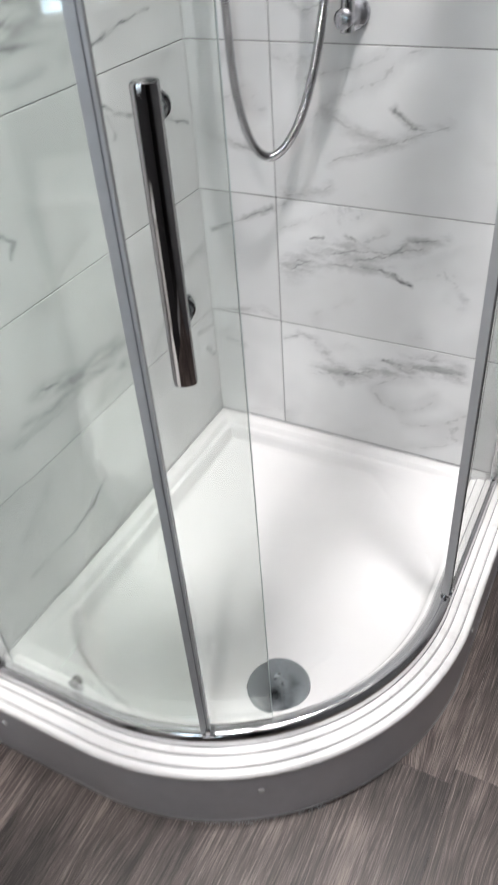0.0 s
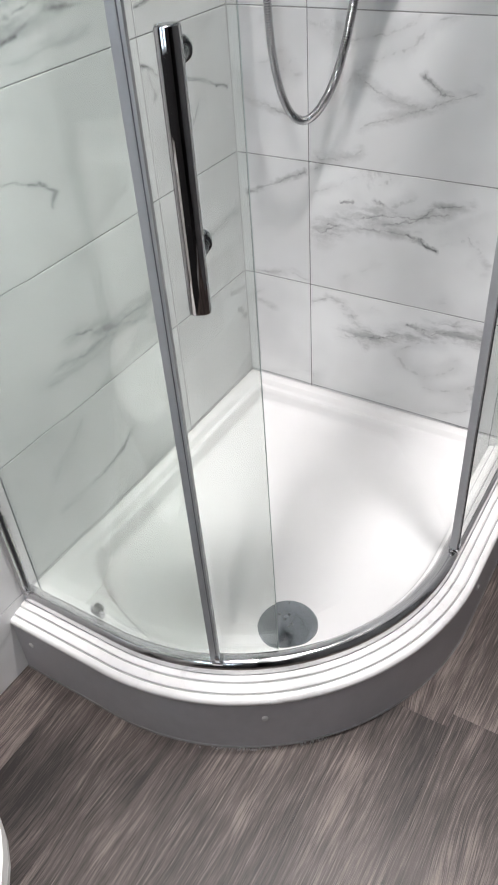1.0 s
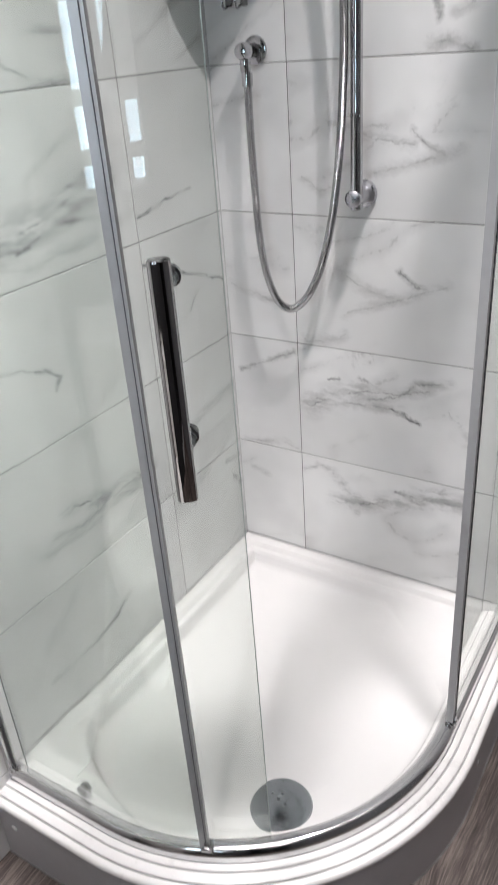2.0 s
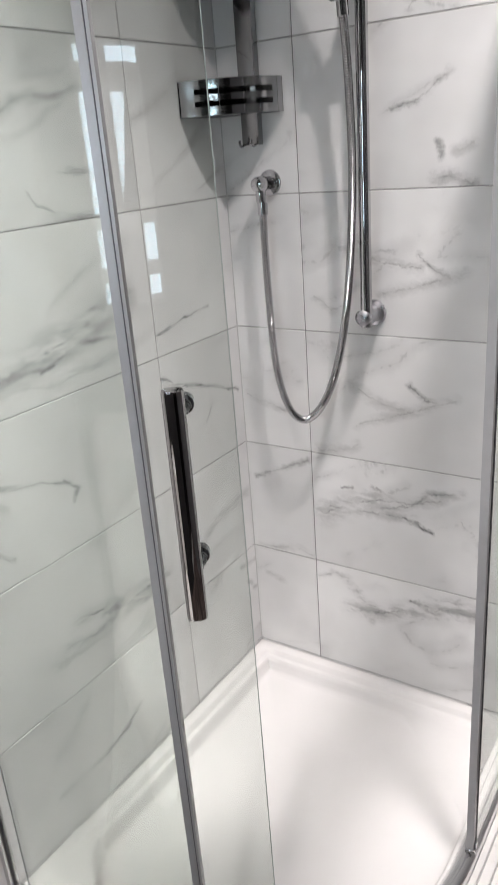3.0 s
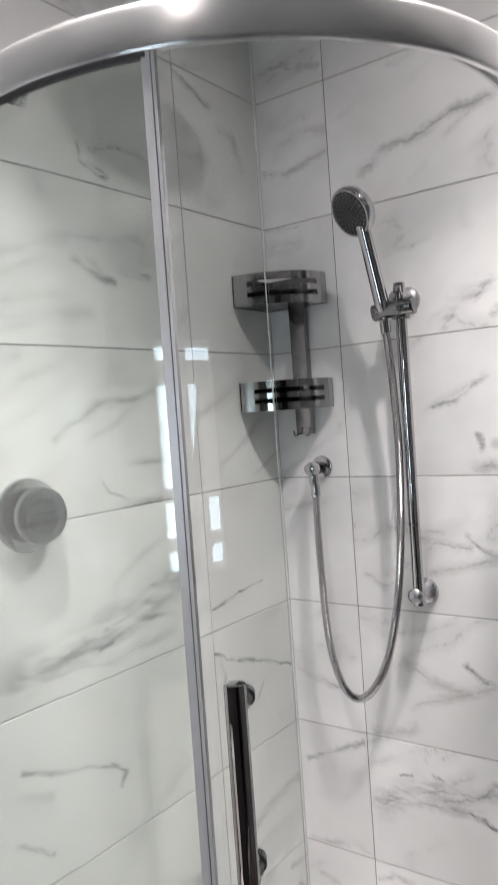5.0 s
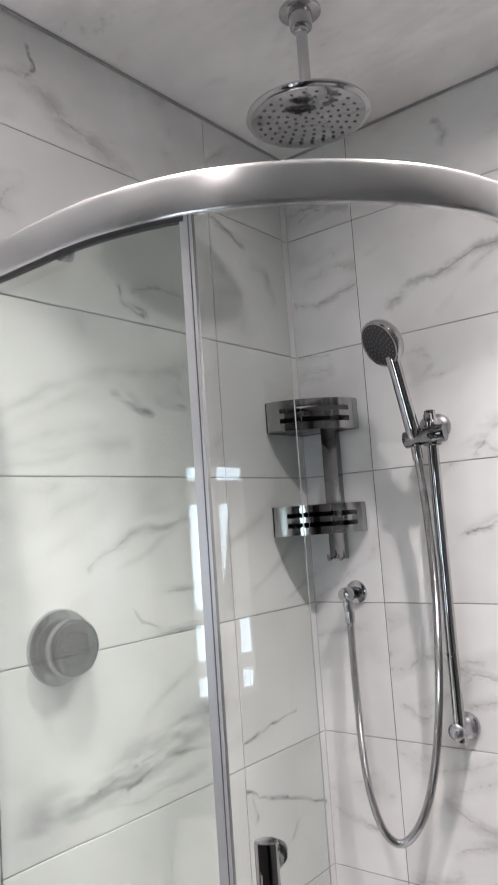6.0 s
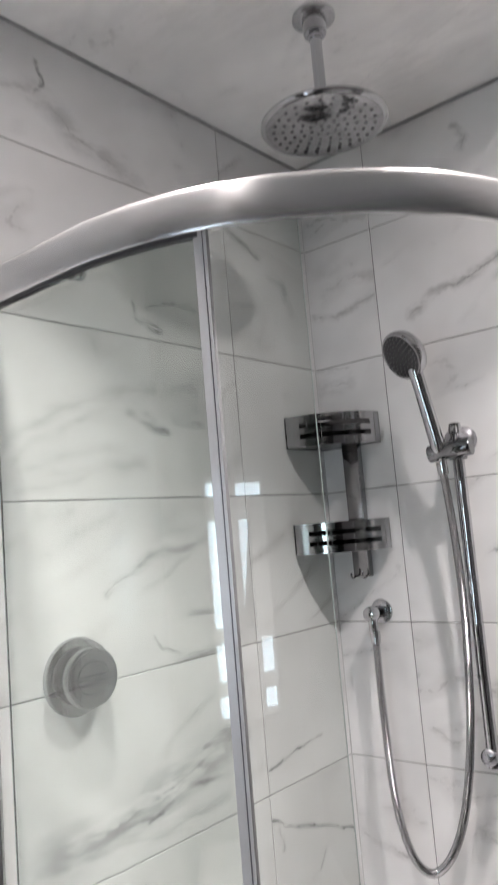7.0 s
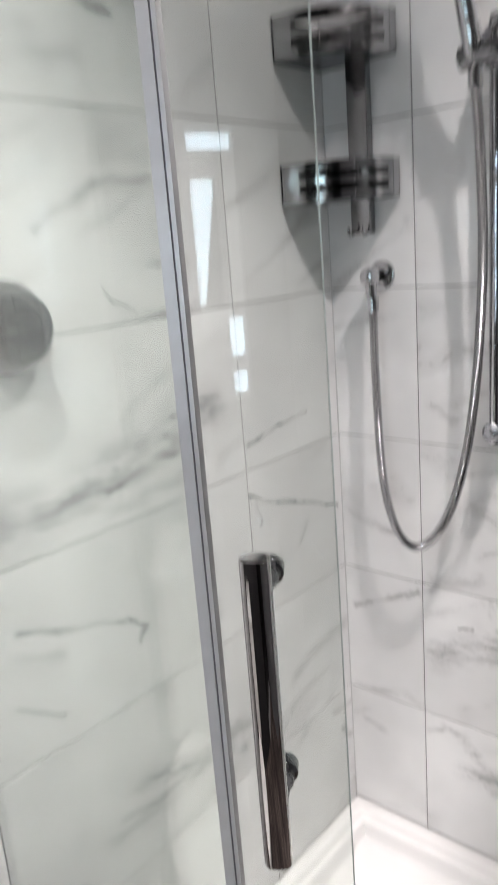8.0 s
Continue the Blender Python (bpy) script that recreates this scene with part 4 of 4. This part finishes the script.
VEINS_BACK[1, 2] = [(0.219, 0.631, 0.301, 0.674, 0.026, 0.55),
    (0.301, 0.674, 0.371, 0.695, 0.026, 0.55),
    (0.270, 0.711, 0.301, 0.716, 0.003, 0.6),
    (0.350, 0.726, 0.371, 0.716, 0.005, 0.7),
    (0.235, 0.651, 0.358, 0.658, 0.011, 0.45),
    (0.358, 0.658, 0.427, 0.663, 0.011, 0.45),
    (0.427, 0.663, 0.461, 0.649, 0.004, 1),
    (0.461, 0.649, 0.497, 0.633, 0.004, 1),
    (0.372, 0.675, 0.439, 0.693, 0.009, 0.5),
    (0.439, 0.693, 0.489, 0.732, 0.009, 0.5),
    (0.489, 0.732, 0.563, 0.744, 0.009, 0.5),
    (0.357, 0.693, 0.439, 0.700, 0.012, 0.4),
    (0.439, 0.700, 0.515, 0.719, 0.012, 0.4),
    (0.562, 0.674, 0.590, 0.645, 0.007, 0.25),
    (0.590, 0.645, 0.611, 0.622, 0.007, 0.25)]
VEINS_BACK[1, 3] = [(0.209, 0.801, 0.259, 0.801, 0.01, 0.3),
    (0.259, 0.801, 0.315, 0.825, 0.01, 0.3),
    (0.305, 0.972, 0.357, 0.939, 0.011, 0.4),
    (0.357, 0.939, 0.422, 0.925, 0.011, 0.4),
    (0.437, 0.986, 0.473, 0.951, 0.006, 0.55),
    (0.473, 0.951, 0.500, 0.946, 0.006, 0.55),
    (0.313, 0.877, 0.395, 0.906, 0.01, 0.32),
    (0.395, 0.906, 0.497, 0.940, 0.01, 0.32),
    (0.497, 0.940, 0.546, 0.958, 0.01, 0.32)]
VEINS_BACK[1, 4] = [(0.327, 1.264, 0.386, 1.244, 0.011, 0.4),
    (0.386, 1.244, 0.460, 1.234, 0.011, 0.4),
    (0.455, 1.263, 0.496, 1.228, 0.006, 0.55),
    (0.496, 1.228, 0.522, 1.220, 0.006, 0.55),
    (0.382, 1.177, 0.434, 1.192, 0.01, 0.32),
    (0.434, 1.192, 0.520, 1.215, 0.01, 0.32),
    (0.520, 1.215, 0.555, 1.228, 0.01, 0.32),
    (0.217, 1.169, 0.258, 1.136, 0.009, 0.28),
    (0.258, 1.136, 0.301, 1.161, 0.009, 0.28)]
VEINS_BACK[1, 5] = [(0.400, 1.536, 0.449, 1.544, 0.006, 0.6),
    (0.449, 1.544, 0.486, 1.570, 0.006, 0.6),
    (0.486, 1.570, 0.516, 1.593, 0.006, 0.6),
    (0.494, 1.472, 0.502, 1.440, 0.006, 0.6),
    (0.491, 1.403, 0.527, 1.408, 0.011, 0.5),
    (0.527, 1.408, 0.560, 1.395, 0.011, 0.5),
    (0.528, 1.453, 0.563, 1.466, 0.009, 0.3)]
VEINS_BACK[1, 6] = [(0.432, 1.701, 0.464, 1.736, 0.01, 0.5),
    (0.464, 1.736, 0.517, 1.761, 0.01, 0.5),
    (0.517, 1.761, 0.535, 1.788, 0.01, 0.5),
    (0.464, 1.741, 0.523, 1.779, 0.022, 0.22),
    (0.544, 1.719, 0.571, 1.731, 0.009, 0.5)]
VEINS_BACK[1, 7] = [(0.270, 2.063, 0.327, 2.097, 0.01, 0.55),
    (0.327, 2.097, 0.406, 2.106, 0.01, 0.55),
    (0.406, 2.106, 0.482, 2.136, 0.01, 0.55),
    (0.482, 2.136, 0.563, 2.145, 0.01, 0.55),
    (0.353, 2.269, 0.418, 2.286, 0.008, 0.25)]
VEINS_BACK[1, 8] = [(0.415, 2.445, 0.438, 2.417, 0.007, 0.4),
    (0.438, 2.417, 0.428, 2.392, 0.007, 0.4),
    (0.320, 2.504, 0.421, 2.494, 0.008, 0.25)]
VEINS_SIDE[0, 1] = [(0.068, 0.457, 0.008, 0.445, 0.007, 0.4),
    (0.040, 0.396, 0.010, 0.363, 0.006, 0.4)]
VEINS_SIDE[0, 2] = [(0.198, 0.613, 0.108, 0.648, 0.014, 0.35),
    (0.108, 0.648, 0.015, 0.654, 0.014, 0.35)]
VEINS_SIDE[0, 3] = [(0.298, 1.038, 0.210, 0.999, 0.004, 0.6),
    (0.210, 0.999, 0.123, 0.975, 0.004, 0.6),
    (0.123, 0.975, 0.018, 0.933, 0.004, 0.6),
    (0.280, 1.017, 0.272, 0.974, 0.005, 0.4),
    (0.130, 0.922, 0.156, 0.897, 0.004, 0.5)]
VEINS_SIDE[0, 4] = [(0.295, 1.138, 0.212, 1.150, 0.004, 0.65),
    (0.212, 1.150, 0.111, 1.160, 0.004, 0.65)]
VEINS_SIDE[0, 7] = [(0.302, 2.274, 0.238, 2.258, 0.005, 0.6),
    (0.238, 2.258, 0.192, 2.226, 0.005, 0.6),
    (0.301, 2.273, 0.249, 2.257, 0.007, 0.5),
    (0.249, 2.257, 0.185, 2.231, 0.007, 0.5),
    (0.145, 2.192, 0.107, 2.182, 0.012, 0.4),
    (0.107, 2.182, 0.080, 2.120, 0.012, 0.4)]
VEINS_SIDE[1, 1] = [(0.751, 0.287, 0.641, 0.291, 0.006, 0.45),
    (0.641, 0.291, 0.558, 0.308, 0.006, 0.45),
    (0.558, 0.308, 0.499, 0.339, 0.006, 0.45)]
VEINS_SIDE[1, 2] = [(0.628, 0.646, 0.576, 0.630, 0.018, 0.5),
    (0.576, 0.630, 0.514, 0.593, 0.018, 0.5),
    (0.514, 0.593, 0.441, 0.597, 0.018, 0.5),
    (0.441, 0.597, 0.363, 0.601, 0.018, 0.5),
    (0.672, 0.603, 0.599, 0.584, 0.009, 0.4),
    (0.599, 0.584, 0.532, 0.590, 0.009, 0.4),
    (0.607, 0.636, 0.567, 0.623, 0.004, 0.85),
    (0.513, 0.602, 0.370, 0.552, 0.011, 0.45),
    (0.706, 0.575, 0.648, 0.572, 0.016, 0.28),
    (0.648, 0.572, 0.553, 0.562, 0.016, 0.28)]
VEINS_SIDE[1, 3] = [(0.797, 0.996, 0.734, 0.969, 0.004, 0.65),
    (0.734, 0.969, 0.672, 0.953, 0.004, 0.65),
    (0.672, 0.953, 0.606, 0.927, 0.004, 0.65),
    (0.606, 0.927, 0.580, 0.900, 0.004, 0.65),
    (0.580, 0.900, 0.592, 0.884, 0.005, 0.55),
    (0.804, 0.957, 0.740, 0.935, 0.008, 0.35),
    (0.817, 0.883, 0.743, 0.838, 0.005, 0.4)]
VEINS_SIDE[1, 4] = [(0.797, 1.150, 0.710, 1.151, 0.03, 0.58),
    (0.710, 1.151, 0.631, 1.169, 0.03, 0.58),
    (0.631, 1.169, 0.543, 1.188, 0.03, 0.58),
    (0.543, 1.188, 0.462, 1.215, 0.03, 0.58),
    (0.462, 1.215, 0.393, 1.230, 0.03, 0.58),
    (0.799, 1.136, 0.685, 1.152, 0.007, 0.55),
    (0.685, 1.152, 0.606, 1.147, 0.007, 0.55),
    (0.606, 1.147, 0.545, 1.171, 0.007, 0.55),
    (0.545, 1.171, 0.468, 1.169, 0.007, 0.55),
    (0.620, 1.143, 0.589, 1.151, 0.004, 0.9),
    (0.688, 1.132, 0.582, 1.112, 0.01, 0.28),
    (0.582, 1.112, 0.490, 1.127, 0.01, 0.28),
    (0.490, 1.127, 0.424, 1.129, 0.01, 0.28),
    (0.501, 1.222, 0.460, 1.230, 0.006, 0.6),
    (0.545, 1.176, 0.385, 1.160, 0.005, 0.5)]
VEINS_SIDE[1, 5] = [(0.683, 1.534, 0.618, 1.560, 0.008, 0.42),
    (0.618, 1.560, 0.575, 1.587, 0.008, 0.42),
    (0.575, 1.587, 0.504, 1.593, 0.008, 0.42),
    (0.504, 1.593, 0.409, 1.613, 0.008, 0.42),
    (0.580, 1.443, 0.563, 1.420, 0.003, 0.42),
    (0.563, 1.420, 0.522, 1.404, 0.003, 0.42),
    (0.560, 1.388, 0.501, 1.395, 0.009, 0.5),
    (0.501, 1.395, 0.388, 1.399, 0.009, 0.5),
    (0.506, 1.470, 0.412, 1.470, 0.007, 0.35)]
VEINS_SIDE[1, 6] = [(0.865, 1.776, 0.763, 1.831, 0.012, 0.3),
    (0.763, 1.831, 0.667, 1.873, 0.012, 0.3),
    (0.667, 1.873, 0.545, 1.894, 0.012, 0.3),
    (0.611, 1.846, 0.565, 1.822, 0.007, 0.48),
    (0.565, 1.822, 0.509, 1.810, 0.007, 0.48),
    (0.589, 1.860, 0.550, 1.834, 0.008, 0.4),
    (0.491, 1.838, 0.421, 1.834, 0.009, 0.4),
    (0.770, 1.735, 0.586, 1.749, 0.014, 0.2)]
VEINS_SIDE[1, 7] = [(0.580, 2.054, 0.576, 2.031, 0.005, 0.55),
    (0.576, 2.020, 0.520, 2.005, 0.005, 0.6),
    (0.552, 2.023, 0.514, 2.011, 0.006, 0.6),
    (0.549, 2.055, 0.475, 2.070, 0.007, 0.4),
    (0.475, 2.070, 0.412, 2.068, 0.007, 0.4)]
VEINS_SIDE[1, 8] = [(0.771, 2.453, 0.756, 2.418, 0.004, 0.9),
    (0.756, 2.418, 0.777, 2.395, 0.004, 0.9),
    (0.774, 2.397, 0.729, 2.376, 0.02, 0.33),
    (0.729, 2.376, 0.695, 2.340, 0.02, 0.33),
    (0.695, 2.340, 0.645, 2.331, 0.02, 0.33),
    (0.645, 2.331, 0.552, 2.294, 0.02, 0.33),
    (0.835, 2.384, 0.785, 2.395, 0.009, 0.3)]


def tile(across, u0, u1, w0, w1, material, parent):
    g, t = 0.0010, 0.0085
    a0, a1, b0, b1 = u0 + g, u1 - g, w0 + g, w1 - g
    if across == "x":
        bm = block(bmesh.new(), a0, a1, 0.0, t, b0, b1, 0.0008, 1)
    else:
        bm = block(bmesh.new(), -t, 0.0, -a1, -a0, b0, b1, 0.0008, 1)
    return part("tile", bm, material, parent, smooth=20)


for across, cols, veins, parent in (("x", COLS_BACK, VEINS_BACK, wall_back), ("y", COLS_SIDE, VEINS_SIDE, wall_side)):
    general = marble("marble_" + across, across, [], seed=2.0 if across == "x" else 7.0)
    for c in range(len(cols) - 1):
        for r in range(len(ROWS_Z) - 1):
            strokes = veins.get((c, r))
            m = marble("marble_print", across, strokes, vein=0.6, seed=float(c + 3 * r + (40 if across == "y" else 0))) if strokes else general
            tile(across, cols[c], cols[c + 1], ROWS_Z[r], ROWS_Z[r + 1], m, parent)

# ---------------------------------------------------------------- floor planks
PW, PL = 0.178, 1.22
rnd = random.Random(11)
plank_meshes = {}
for i in range(12):
    x0 = max(-0.008, -0.06 + i * PW)
    x1 = min(ROOM_X, -0.06 + (i + 1) * PW)
    off = rnd.uniform(0.55, 0.95)
    for j in range(-1, 4):
        y1 = min(0.008, off - 0.2 - j * PL)
        y0 = max(ROOM_Y, off - 0.2 - (j + 1) * PL)
        if x1 - x0 < 0.01 or y1 - y0 < 0.01:
            continue
        key = (round(x1 - x0, 4), round(y1 - y0, 4))
        if key not in plank_meshes:
            bm = block(bmesh.new(), 0.0001, x1 - x0 - 0.0001, y0 - y1 + 0.0001, -0.0001, -0.006, 0.0, 0.0002, 1)
            ob = part("plank", bm, M_WOOD, floor_bed, smooth=20)
            plank_meshes[key] = ob.data
        else:
            ob = new("plank", plank_meshes[key])
            ob.parent = floor_bed
        ob.location = (x0, y1, 0.0)
